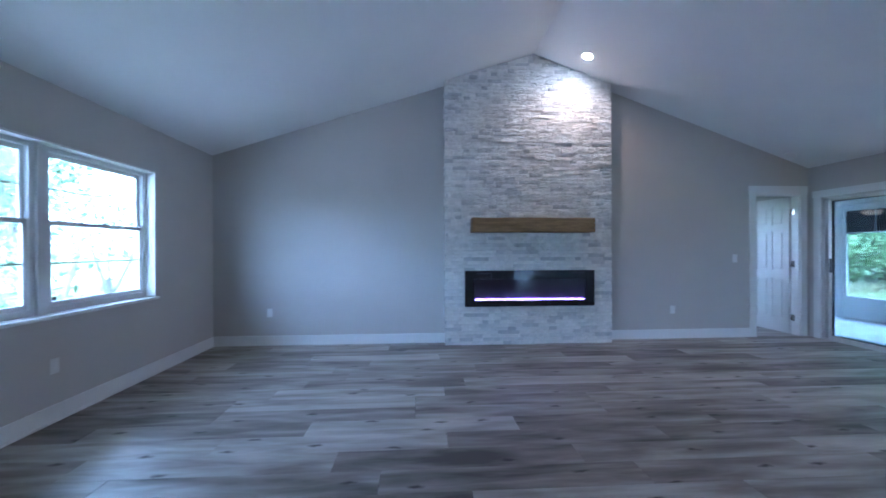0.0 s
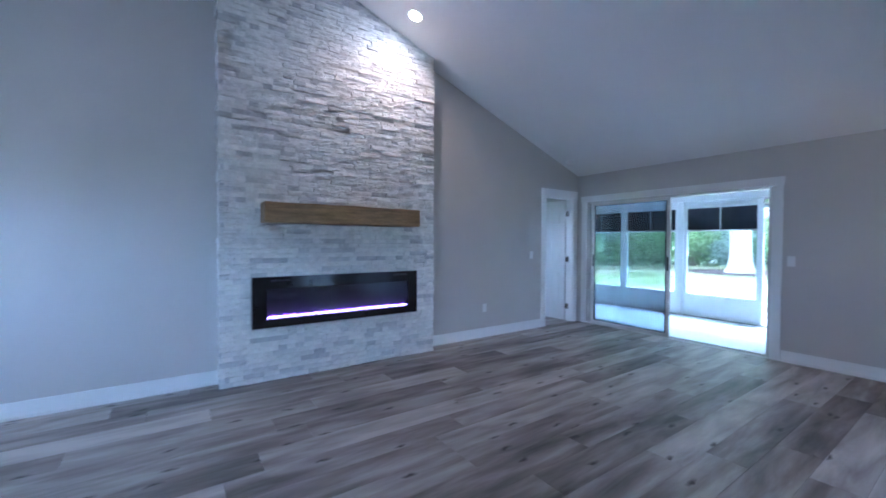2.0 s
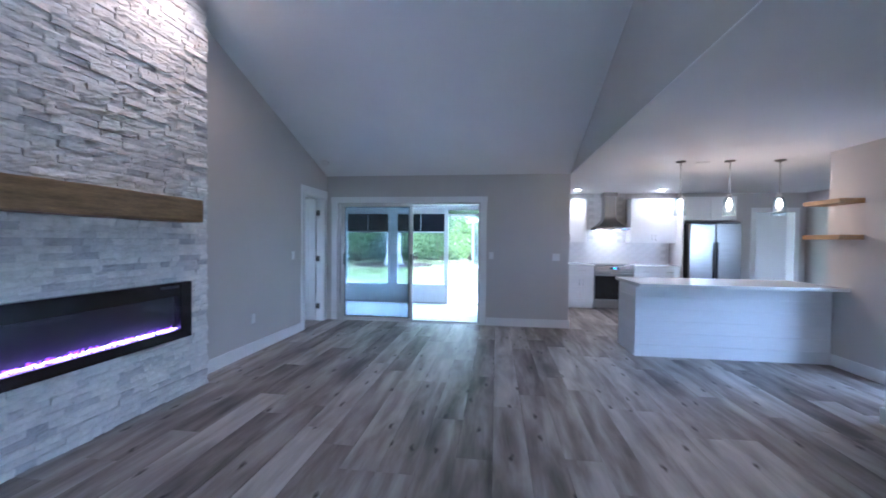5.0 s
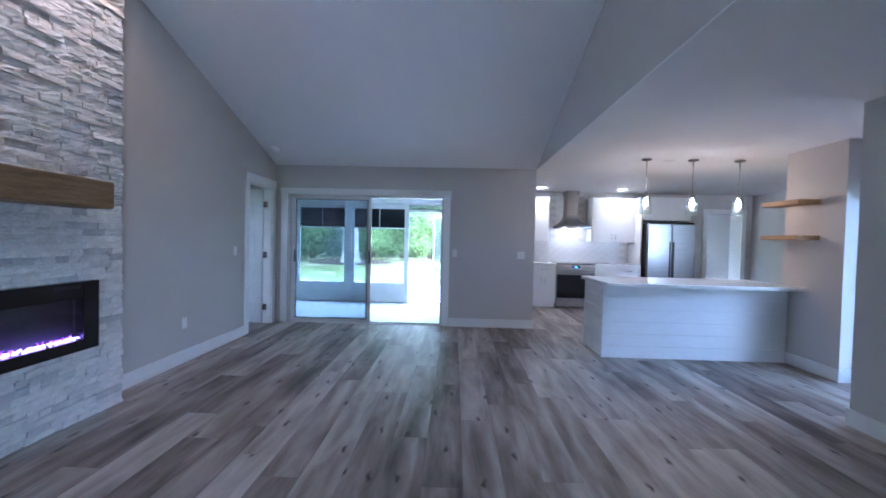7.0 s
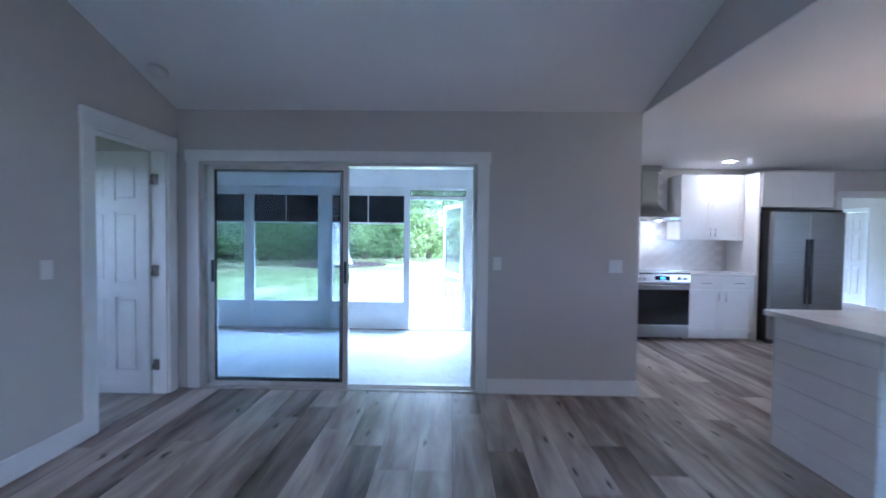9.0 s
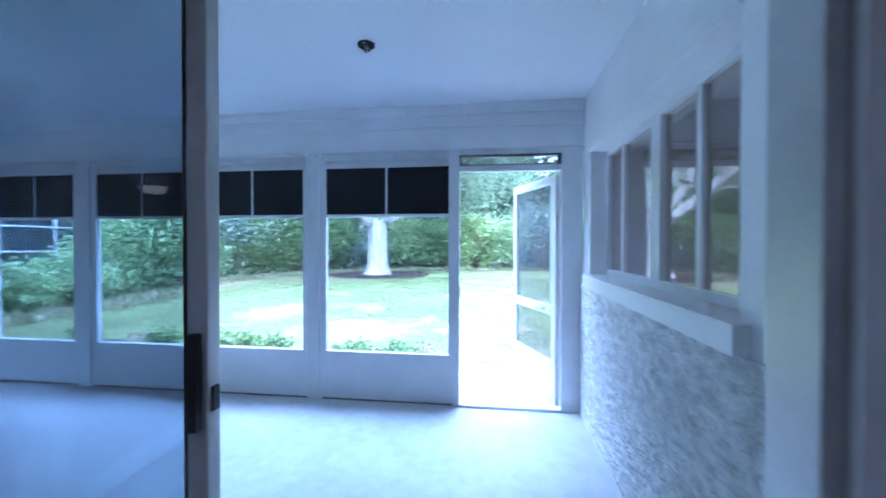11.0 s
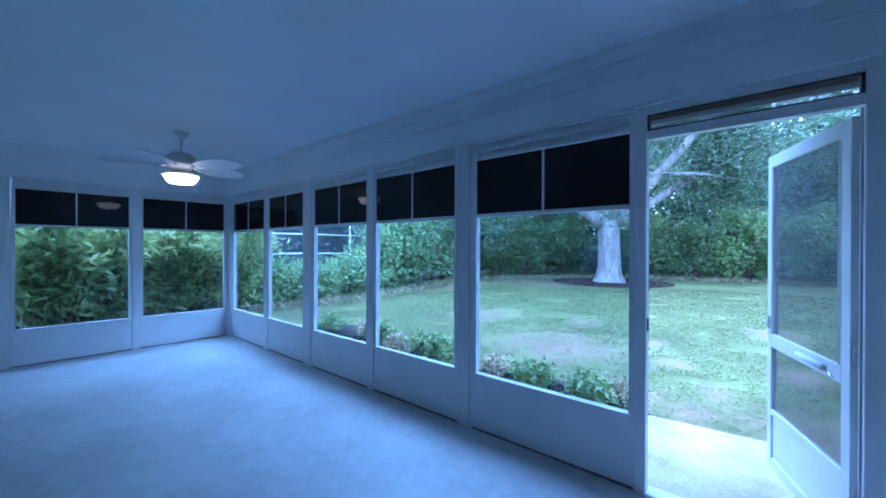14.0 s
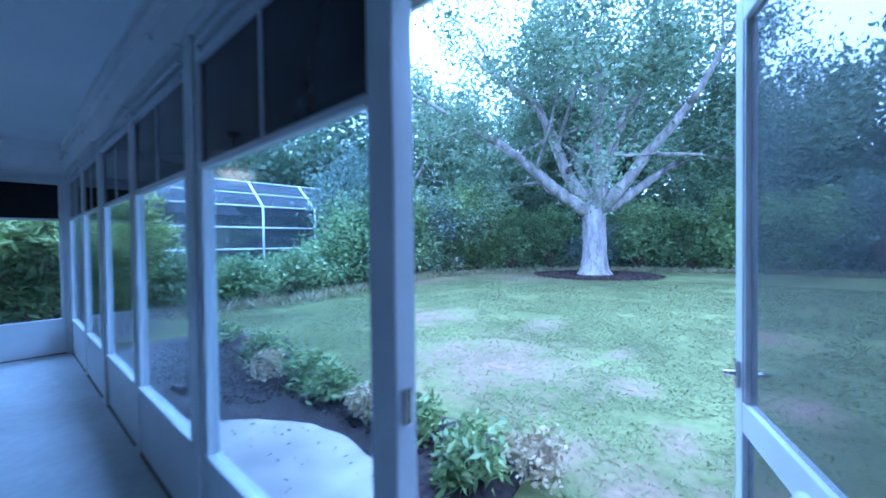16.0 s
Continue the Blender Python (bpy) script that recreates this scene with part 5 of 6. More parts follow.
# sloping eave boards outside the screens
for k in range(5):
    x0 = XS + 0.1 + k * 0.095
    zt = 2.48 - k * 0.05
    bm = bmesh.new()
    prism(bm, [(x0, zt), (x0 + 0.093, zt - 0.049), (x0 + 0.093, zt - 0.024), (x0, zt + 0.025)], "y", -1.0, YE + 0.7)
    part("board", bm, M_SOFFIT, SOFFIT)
part("fascia", boxes([(XS + 0.575, XS + 0.595, -1.0, YE + 0.7, 2.2, 2.36)]), M_ALU, SOFFIT)


# ---- garden ----
def leaf_cloud(name, centres, size, mat, rng, droop=0.0, long=2.0, parent=None, kind="", label=""):
    """Many small folded leaves, one island each, at the given points."""
    c = np.asarray(centres, float)
    n = len(c)
    s = size * rng.uniform(0.6, 1.35, n)[:, None]
    d = rng.normal(size=(n, 3))
    d[:, 2] = d[:, 2] * 0.6 - droop
    d /= np.linalg.norm(d, axis=1)[:, None]
    u = np.cross(d, rng.normal(size=(n, 3)))
    u /= np.linalg.norm(u, axis=1)[:, None]
    w = np.cross(d, u)
    v = np.empty((n, 4, 3))
    v[:, 0] = c - d * s * 0.5
    v[:, 1] = c + u * s * 0.5 / long + w * s * 0.08
    v[:, 2] = c + d * s * 0.5
    v[:, 3] = c - u * s * 0.5 / long + w * s * 0.08
    me = bpy.data.meshes.new(name)
    me.vertices.add(n * 4)
    me.vertices.foreach_set("co", v.ravel())
    me.loops.add(n * 4)
    me.loops.foreach_set("vertex_index", np.arange(n * 4, dtype=np.int32))
    me.polygons.add(n)
    me.polygons.foreach_set("loop_start", np.arange(0, n * 4, 4, dtype=np.int32))
    me.update(calc_edges=True)
    me.materials.append(mat)
    ob = new(name, me)
    if parent is not None:
        me.transform(Matrix.Translation(-BASE[parent]))
        ob.parent = parent
    return tagged(ob, label, "", "", kind)


def clump_points(rng, centre, radii, n, clumps=26, spread=0.22):
    """Leaf places gathered in clumps over an uneven ellipsoid."""
    d = rng.normal(size=(clumps, 3))
    d /= np.linalg.norm(d, axis=1)[:, None]
    k = d * rng.uniform(0.45, 1.05, clumps)[:, None]
    pick = rng.integers(0, clumps, n)
    p = k[pick] + rng.normal(size=(n, 3)) * spread
    return np.asarray(centre) + p * np.asarray(radii)


def bush(name, label, x, y, rx, ry, h, mat, n, size, seed, stems=7, group="", z0=GZ, clumps=30, long=2.0, droop=0.0, spread=0.22, lift=0.52, tall=0.5):
    rng = np.random.default_rng(seed)
    t = thing(name, label, "bush" if "shrub" not in name else "shrub", x, y, z0, group=group)
    bm = bmesh.new()
    for i in range(stems):
        a = rng.uniform(0, 2 * math.pi)
        q = rng.uniform(0.15, 0.75)
        tube(bm, [(x + 0.12 * rx * math.cos(a), y + 0.12 * ry * math.sin(a), z0 - 0.02), (x + q * 0.5 * rx * math.cos(a), y + q * 0.5 * ry * math.sin(a), z0 + h * 0.3), (x + q * rx * math.cos(a + 0.3), y + q * ry * math.sin(a + 0.3), z0 + h * 0.72)], [0.012 + 0.012 * h, 0.008 + 0.007 * h, 0.004], 6)
    tagged(part("branchwork", bm, M_TWIG, t), kind="stuff")
    pts = clump_points(rng, (x, y, z0 + h * lift), (rx, ry, h * tall), n, clumps, spread)
    pts[:, 2] = np.maximum(pts[:, 2], z0 + 0.02 + 0.04 * rng.random(n))
    leaf_cloud("foliage", pts, size, mat, rng, droop, long, t)
    return t


def limb(bm, rng, start, direction, length, r0, depth, tips, bend=0.25):
    """A tapered limb that forks; the ends of its twigs are gathered in tips."""
    pts, radii = [Vector(start)], [r0]
    d = Vector(direction).normalized()
    steps = 5
    for i in range(steps):
        d = (d + Vector(rng.normal(size=3)) * bend * 0.35 + Vector((0, 0, 0.04))).normalized()
        pts.append(pts[-1] + d * length / steps)
        radii.append(r0 * (1 - 0.55 * (i + 1) / steps))
    tube(bm, pts, radii, 10 if depth > 2 else 6, cap=depth > 0)
    if depth == 0:
        tips.extend([tuple(p) for p in pts[2:]])
        return
    if depth < 3:
        tips.append(tuple(pts[3]))
    for k in range(3 if depth > 1 else 3):
        q = pts[-1] if k == 0 else pts[rng.integers(2, steps)]
        side = Vector(rng.normal(size=3))
        nd = (d * (1.0 if k == 0 else 0.55) + side * (0.35 if k == 0 else 0.55)).normalized()
        limb(bm, rng, q, nd, length * rng.uniform(0.55, 0.75), radii[-1] * (1.0 if k == 0 else 0.7), depth - 1, tips, bend)


def tree(label, x, y, r, fork, limbs, leaf, n, size, seed, name="tree", group="", spread=0.55, share=1.0):
    """Tapered trunk with a flared foot, limbs that fork, a crown of small leaves."""
    rng = np.random.default_rng(seed)
    t = thing(name, label, "tree", x, y, GZ, group=group)
    bm = bmesh.new()
    tube(bm, [(x, y, GZ - 0.1), (x, y, GZ + 0.08), (x, y, GZ + 0.3), (x, y, GZ + 0.8), (x + 0.02, y, GZ + fork * 0.6), (x, y + 0.03, GZ + fork), (x, y + 0.02, GZ + fork + 0.3 * r / 0.5), (x, y, GZ + fork + 0.7 * r / 0.5)], [r * 1.75, r * 1.45, r * 1.15, r * 0.98, r * 0.92, r * 0.95, r * 0.7, r * 0.3], 18)
    tips = []
    for dx, dy, dz, ln, rr in limbs:
        limb(bm, rng, (x, y, GZ + fork - 0.9 * r), (dx, dy, dz), ln, r * rr, 3, tips)
    part("trunk", bm, M_BARK, t)
    tips = np.array(tips)
    if share < 1:
        out = np.linalg.norm(tips - np.array((x, y, GZ + fork)), axis=1)
        tips = tips[(out > 3.6) & (rng.random(len(tips)) < share)]
    pts = tips[rng.integers(0, len(tips), n)] + rng.normal(size=(n, 3)) * spread
    leaf_cloud("crown", pts, size, leaf, rng, 0.35, 2.2, t)
    return t


# slab outside the door, path along the screens, planting bed
def flat_patch(name, outline, z0, z1, mat, label, category, wobble=0.0, seed=0):
    rng = random.Random(seed)
    pts = []
    m = len(outline)
    for i in range(m):
        a, b = Vector(outline[i]), Vector(outline[(i + 1) % m])
        for k in range(6):
            p = a.lerp(b, k / 6)
            pts.append((p.x + rng.uniform(-wobble, wobble), p.y + rng.uniform(-wobble, wobble)))
    return fixed(name, prism(bmesh.new(), pts, "z", z0, z1), mat, label, category)


flat_patch("pavement_step", [(XS + 0.1, 2.4), (9.75, 2.5), (9.98, 3.15), (9.9, 3.95), (XS + 0.1, 3.98)], GZ - 0.1, -0.185, M_CONCRETE, "pale concrete step outside the screen door", "step", 0.008, 4)
flat_patch("pavement_path", [(XS + 0.1, 3.99), (9.2, 4.2), (9.5, 4.75), (9.66, 5.5), (9.6, 5.95), (9.32, 6.4), (8.95, 6.75), (8.85, 8.2), (8.95, 9.4), (XS + 0.1, 9.8)], GZ - 0.1, GZ + 0.03, M_CONCRETE, "pale concrete walk curving along the lanai", "path", 0.01, 5)
flat_patch("planting_bed", [(9.06, 4.05), (10.3, 4.25), (10.45, 5.2), (10.25, 6.2), (10.5, 7.6), (10.9, 9.0), (10.6, 10.3), (9.0, 10.4), (8.9, 9.0), (8.87, 6.8)], GZ - 0.1, GZ + 0.018, M_MULCH, "dark mulched planting bed", "garden bed", 0.05, 6)
flat_patch("tree_ring", [(22.9, 10.1), (22.7, 8.9), (23.3, 7.6), (24.3, 7.1), (25.6, 7.4), (26.2, 8.6), (26.1, 10.2), (25.3, 11.1), (24.0, 11.1)], GZ - 0.1, GZ + 0.05, M_RING, "brown leaf litter round the tree", "mulch", 0.25, 7)
flat_patch("road", [(-22, -60), (-15, -60), (-15, 60), (-22, 60)], GZ - 0.1, GZ + 0.01, M_CONCRETE, "pale street in front of the house", "road")
# Out of view; a pale sheet added to bounce neutral light through the window.
flat_patch("pavement_bounce", [(-15.2, -9), (-3.4, -9), (-3.4, 4.4), (-15.2, 4.4)], GZ - 0.1, GZ + 0.014, M_CONCRETE, "pale concrete sheet added out of view for neutral bounce", "driveway")
flat_patch("litter_strip", [(8.5, 13.0), (13, 12.7), (16.5, 13.6), (20, 14.8), (24, 13.2), (27.4, 10.2), (28.5, 6.8), (32, 7), (30, 16), (20, 20), (8.5, 16)], GZ - 0.1, GZ + 0.012, M_LEAFLITTER, "leaf litter under the hedges", "ground", 0.2, 9)

# bark chips on the beds
def chips(name, label, inside, n, size, z, mat, seed):
    q = np.random.default_rng(seed)
    x0, x1, y0, y1 = inside
    a, r = q.uniform(0, 2 * math.pi, n), np.sqrt(q.random(n))
    p = np.c_[(x0 + x1) / 2 + (x1 - x0) / 2 * r * np.cos(a), (y0 + y1) / 2 + (y1 - y0) / 2 * r * np.sin(a), z + 0.01 * q.random(n)]
    leaf_cloud(name, p, size, mat, q, 0.0, 2.4, None, "stuff", label)["category"] = "mulch"


chips("bark_chips", "dark bark chips round the tree", (22.2, 26.8, 6.6, 11.7), 5200, 0.12, GZ + 0.055, M_RING, 71)
chips("bark_chips", "dark bark chips in the planting bed", (9.76, 10.4, 4.3, 8.6), 3000, 0.05, GZ + 0.022, M_MULCH, 72)

chips("bark_chips", "dark bark chips in the planting bed beside the screens", (9.0, 10.2, 6.7, 10.0), 4200, 0.05, GZ + 0.022, M_MULCH, 73)

# dry leaves and twigs on the walk
q = np.random.default_rng(31)
lp = np.c_[8.62 + 0.9 * q.random(150) ** 0.7, 4.2 + 2.6 * q.random(150), np.full(150, GZ + 0.034)]
leaf_cloud("fallen_leaves", lp, 0.035, M_TWIG, q, 0.0, 2.6, None, "stuff", "brown fallen leaves on the walk")["category"] = "leaves"

# grass blades near the house and thinner farther off
rng = np.random.default_rng(11)
n = 300000
gx = 9.0 + 15 * rng.random(n) ** 1.6
gy = -3 + 18 * rng.random(n)
tuft = np.array([noise.noise((a * 0.9, b * 0.9, 3.0)) + 0.5 * noise.noise((a * 3, b * 3, 1.0)) for a, b in zip(gx[::1], gy[::1])])
bare = np.zeros(n, bool)
for bx, by, rx, ry in SOIL:
    bare |= ((gx - bx) / rx) ** 2 + ((gy - by) / ry) ** 2 < 0.9 + 1.7 * tuft
bed = (gx < 10.35) & (gy > 4.1)
stepz = (gx < 10.05) & (gy > 2.2)
keep = (tuft > -0.42) & ~(bare & (rng.random(n) < 0.75)) & ~bed & ~stepz & (gy < 13.2)
gx, gy = gx[keep], gy[keep]
m = len(gx)
h = rng.uniform(0.008, 0.024, m)
a = rng.uniform(0, 2 * math.pi, m)
wv = 0.005 + 0.0012 * np.maximum(0, gx - 9)
v = np.empty((m, 3, 3))
v[:, 0] = np.c_[gx - np.cos(a) * wv, gy - np.sin(a) * wv, np.full(m, GZ - 0.002)]
v[:, 1] = np.c_[gx + np.cos(a) * wv, gy + np.sin(a) * wv, np.full(m, GZ - 0.002)]
v[:, 2] = np.c_[gx + rng.normal(0, 0.045, m), gy + rng.normal(0, 0.045, m), GZ + h]
me = bpy.data.meshes.new("grass")
me.vertices.add(m * 3)
me.vertices.foreach_set("co", v.ravel())
me.loops.add(m * 3)
me.loops.foreach_set("vertex_index", np.arange(m * 3, dtype=np.int32))
me.polygons.add(m)
me.polygons.foreach_set("loop_start", np.arange(0, m * 3, 3, dtype=np.int32))
me.update(calc_edges=True)
me.materials.append(M_GRASSBLADE)
tagged(new("grass", me), "short patchy green grass", "grass", "", "stuff")

# ragged dry grass along the foot of the hedges
rng = np.random.default_rng(47)
foot = np.array([(8.6, 12.9), (13, 12.6), (16.5, 13.5), (20, 14.7), (24, 13.2), (27.4, 10.3), (28.5, 6.8), (29.3, 2.0), (28.8, -3.0), (27.0, -8.0)])
n = 9000
k = rng.uniform(0, len(foot) - 1.001, n)
f = k % 1
gp = foot[k.astype(int)] * (1 - f)[:, None] + foot[k.astype(int) + 1] * f[:, None] + rng.normal(size=(n, 2)) * 0.28
h = rng.uniform(0.08, 0.38, n)
leaf_cloud("dry_grass", np.c_[gp, GZ + h * 0.35], 0.3, M_DRYGRASS, rng, -1.3, 9.0, None, "stuff", "dry tufted grass along the hedge foot")["category"] = "grass"

# shrubs in the bed
for i, (x, y, r, h, kind) in enumerate([(9.85, 4.5, 0.24, 0.4, "g"), (10.0, 5.2, 0.24, 0.36, "g"), (9.95, 5.65, 0.2, 0.3, "p"), (9.95, 6.25, 0.2, 0.38, "g"), (10.0, 6.75, 0.24, 0.42, "g"), (9.85, 7.3, 0.2, 0.32, "p"), (10.15, 8.0, 0.26, 0.42, "g"), (10.3, 8.6, 0.18, 0.26, "p"), (10.1, 9.4, 0.24, 0.36, "g"), (10.15, 4.2, 0.2, 0.26, "p")]):
    if kind == "g":
        bush("shrub", "small green shrub planted in the bed", x, y, r, r, h * 0.82, M_BEDLEAF, 620, 0.1, 60 + i, 6, "bed shrubs", GZ + 0.018, 30, 3.4, 0.0, 0.25)
    else:
        bush("shrub", "small pale dried flowering shrub in the bed", x, y, r, r, h, M_PALELEAF, 500, 0.05, 60 + i, 6, "bed shrubs", GZ + 0.018, 18, 1.6, 0.0, 0.22)

# tall leafy hedge close behind the end wall
def cane_plant(x, y, h, seed):
    """Canes rising from one root and arching out, long leaves along their upper part."""
    rng = np.random.default_rng(seed)
    t = thing("hedge_plant", "tall green hedge plant with bare canes and long leaves", "bush", x, y, GZ, group="end wall hedge")
    bm, pts = bmesh.new(), []
    for i in range(30):
        a, q, hh = rng.uniform(0, 2 * math.pi), rng.uniform(0.05, 0.42), h * rng.uniform(0.72, 1.08)
        bx, by = x + q * math.cos(a), y + 0.7 * q * math.sin(a)
        dx, dy = 0.42 * rng.normal() + 0.2 * math.cos(a), 0.3 * rng.normal() + 0.2 * math.sin(a)
        line = [(bx + dx * f ** 2, by + dy * f ** 2, GZ - 0.02 + hh * (f - 0.12 * f ** 3)) for f in (0, 0.25, 0.5, 0.75, 1.0)]
        tube(bm, line, [0.012, 0.011, 0.009, 0.007, 0.003], 5)
        f = 1 - 0.78 * rng.random(118) ** 1.7
        c = np.c_[bx + dx * f ** 2, by + dy * f ** 2, GZ + hh * (f - 0.12 * f ** 3)]
        pts.append(c + rng.normal(size=(118, 3)) * (0.095, 0.095, 0.07))
    tagged(part("cane_thicket", bm, M_TWIG, t, "bare brown canes"), kind="stuff")
    leaf_cloud("foliage", np.concatenate(pts), 0.2, M_ENDLEAF, rng, 0.25, 4.2, t)


for i in range(9):
    cane_plant(2.2 + i * 0.86, 11.75 + 0.2 * math.sin(i * 2.1), 2.3 + 0.22 * math.sin(i * 1.7), 100 + i)
# Second row, added as a dark backing for the gaps between the canes.
for i in range(5):
    bush("hedge_plant", "dark dense shrub added as backing behind the leafy hedge", 2.4 + i * 1.6, 13.1 + 0.2 * math.sin(i * 1.3), 1.15, 0.7, 2.1, M_OAKLEAF, 3600, 0.2, 130 + i, 9, "end wall hedge", GZ, 70, 2.4, 0.1, 0.24)
# low clipped hedge toward the neighbour, then rounded bushes along the back
BACK = [(10.6, 13.5, 1.0, 0.7, 1.25), (12.2, 13.9, 1.1, 0.7, 1.15), (13.8, 14.3, 1.1, 0.8, 1.2), (15.2, 14.9, 1.1, 0.9, 1.5)]
for i, (x, y, rx, ry, h) in enumerate(BACK):
    bush("garden_bush", "low clipped green hedge along the lawn edge", x, y, rx, ry, h, M_HEDGELEAF, 5200, 0.13, 200 + i, 9, "low hedge", GZ, 60, 2.0, 0.1, 0.25)
bush("garden_bush", "tall vine-covered bush with bright upper shoots", 16.7, 14.9, 1.5, 1.2, 3.1, M_HEDGELEAF, 9000, 0.16, 210, 9, "back hedge", GZ, 70, 2.0, 0.1, 0.25)
bush("garden_bush", "tall silvery drooping bush", 17.9, 16.2, 1.9, 1.6, 5.0, M_GREYLEAF, 11000, 0.17, 211, 9, "back hedge", GZ, 80, 2.4, 0.5, 0.22)
TALL = [(20.0, 16.4, 3.9), (21.6, 16.6, 4.3), (23.4, 16.4, 4.2), (25.2, 15.8, 4.1), (27.0, 14.8, 3.9), (28.6, 13.2, 3.0), (29.8, 11.2, 2.6), (30.4, 9.0, 3.1), (30.8, 6.8, 3.4), (30.8, 4.6, 3.3), (30.6, 2.4, 3.6), (30.4, 0.2, 3.6), (30.2, -2.2, 3.8), (29.6, -4.8, 3.9), (28.8, -7.6, 4.0), (27.4, -10.6, 4.0), (25.4, -13.4, 4.2)]
for i, (x, y, h) in enumerate(TALL):
    bright = i in (9, 3)
    bush("garden_bush", "dense dark green bush along the lawn edge", x, y, 1.75, 1.5, h * (0.93 + 0.14 * math.sin(i * 2.9)), M_BRIGHTLEAF if bright else (M_GREYLEAF if i % 5 == 1 else M_HEDGELEAF), 8000, 0.24 if bright else 0.19, 220 + i, 26, "back hedge", GZ, 46, 2.2, 0.1, 0.2, 0.56, 0.47)
for i in range(13):
    a = radians(-62 + i * 11)
    bush("understorey_bush", "dark woodland bush behind the hedge", 7.5 + 29 * math.cos(a), 4 + 26 * math.sin(a), 3.0, 2.6, 5.2 + math.sin(i * 2.3), M_OAKLEAF, 5200, 0.4, 260 + i, 6, "woodland edge", GZ, 70, 2.0, 0.1, 0.28)

# the big oak
tree("large pale-barked oak with spreading limbs on the lawn", 24.5, 9.2, 0.5, 2.9,
     [(-0.55, 0.75, 0.62, 5.2, 0.58), (-0.3, 0.45, 1.0, 5.4, 0.62), (-0.05, 0.12, 1.2, 5.4, 0.58), (0.2, -0.2, 1.15, 5.2, 0.66), (0.35, -0.95, 0.5, 5.0, 0.46), (0.0, -0.6, 0.9, 5.2, 0.58), (0.6, 0.5, 0.8, 5.0, 0.45), (-0.6, -0.25, 0.8, 4.8, 0.4), (0.1, 0.95, 0.55, 5.0, 0.42)],
     M_OAKLEAF, 84000, 0.175, 5, "oak_tree", "", 0.46, 0.68)
# woods behind
for i in range(15):
    a = radians(-58 + i * 9.6)
    rr = 33 + 3 * math.sin(i * 2.7)
    tree("leafy woodland tree with a full crown", 6 + rr * math.cos(a), 4 + rr * 0.92 * math.sin(a), 0.24, 3.2 + 0.8 * math.sin(i * 1.9), [(-0.6, 0.5, 0.7, 4.0, 0.6), (0.6, 0.5, 0.8, 4.2, 0.6), (0.1, -0.8, 0.7, 4.0, 0.6), (0, 0.1, 1.2, 4.8, 0.6)], M_OAKLEAF, 10500, 0.44, 300 + i, "woodland_tree", "woods", 0.75)

# neighbour's house with a white framed pool cage
hs = thing("neighbour_house", "pale single-storey house behind the hedge", "house", 9.5, 24.5, GZ)
part("wall", boxes([(4.0, 15.0, 23.0, 30.0, GZ, 2.6)]), M_HOUSE, hs)
part("roof", prism(bmesh.new(), [(22.4, 2.6), (30.6, 2.6), (26.5, 4.4)], "x", 3.4, 15.6), M_ROOF, hs)
part("window", boxes([(11.0, 13.0, 22.97, 22.999, 0.8, 1.9)]), M_BLACK, hs)
pc = thing("pool_cage", "white aluminium pool cage with dark screens", "pool cage", 15.5, 20.5, GZ)
cxs = (10.4, 12.7, 15.0, 17.3, 19.6)
y0, y1, ze, zr = 19.0, 24.0, 2.75, 3.9
part("curb", boxes([(10.3, 19.7, y0 - 0.1, y0 + 0.1, GZ, 0.35)]), M_HOUSE, pc)
for x in cxs:
    part("portal", tube(bmesh.new(), [(x, y0, 0.3), (x, y0, ze), (x, y0 + 1.4, zr), (x, y1 - 1.4, zr), (x, y1, ze)], [0.055] * 5, 6), M_ALU, pc)
for z in (1.05, 1.9, ze):
    part("purlin", tube(bmesh.new(), [(10.4, y0, z), (19.6, y0, z)], [0.035, 0.035], 6), M_ALU, pc)
for y, z in ((y0 + 0.7, 3.32), (y0 + 1.4, zr), (y0 + 2.5, zr), (y1 - 1.4, zr)):
    part("purlin", tube(bmesh.new(), [(10.4, y, z), (19.6, y, z)], [0.03, 0.03], 6), M_ALU, pc)
part("screen", boxes([(10.4, 19.6, y0 - 0.004, y0 + 0.004, 0.35, ze)]), M_SCREEN, pc)
part("screen", prism(bmesh.new(), [(y0, ze), (y0 + 1.4, zr), (y1 - 1.4, zr), (y1, ze), (y1, ze + 0.008), (y1 - 1.4, zr + 0.008), (y0 + 1.4, zr + 0.008), (y0, ze + 0.008)], "x", 10.4, 19.6), M_SCREEN, pc)
part("side_screen", prism(bmesh.new(), [(y0, 0.35), (y1, 0.35), (y1, ze), (y1 - 1.4, zr), (y0 + 1.4, zr), (y0, ze)], "x", 19.592, 19.6), M_SCREEN, pc)

# front garden through the window
for i, (x, y) in enumerate([(-5.9, 6.7), (-7.4, 5.9), (-9.8, 8.6), (-8.4, 11.2)]):
    tree("small ornamental tree in the front garden", x, y, 0.07, 0.35, [(-0.35, 0.3, 1.0, 1.7, 0.8), (0.35, 0.3, 1.0, 1.8, 0.8), (0.1, -0.4, 1.1, 1.7, 0.8)], M_OAKLEAF, 1100, 0.13, 400 + i, "ornamental_tree", "front trees", 0.3)
for i, (x, y) in enumerate([(-24.0, -4.0), (-16.5, 15.0), (-26.0, 3.0), (-27.0, 14.0), (-26.5, 24.0)]):
    tree("leafy shade tree along the street", x, y, 0.2, 2.2, [(-0.6, 0.5, 0.7, 2.6, 0.6), (0.6, 0.5, 0.8, 2.8, 0.6), (0.1, -0.8, 0.7, 2.6, 0.6), (0, 0.1, 1.2, 3.2, 0.6)], M_OAKLEAF, 9000, 0.28, 440 + i, "street_tree", "street trees", 0.5)
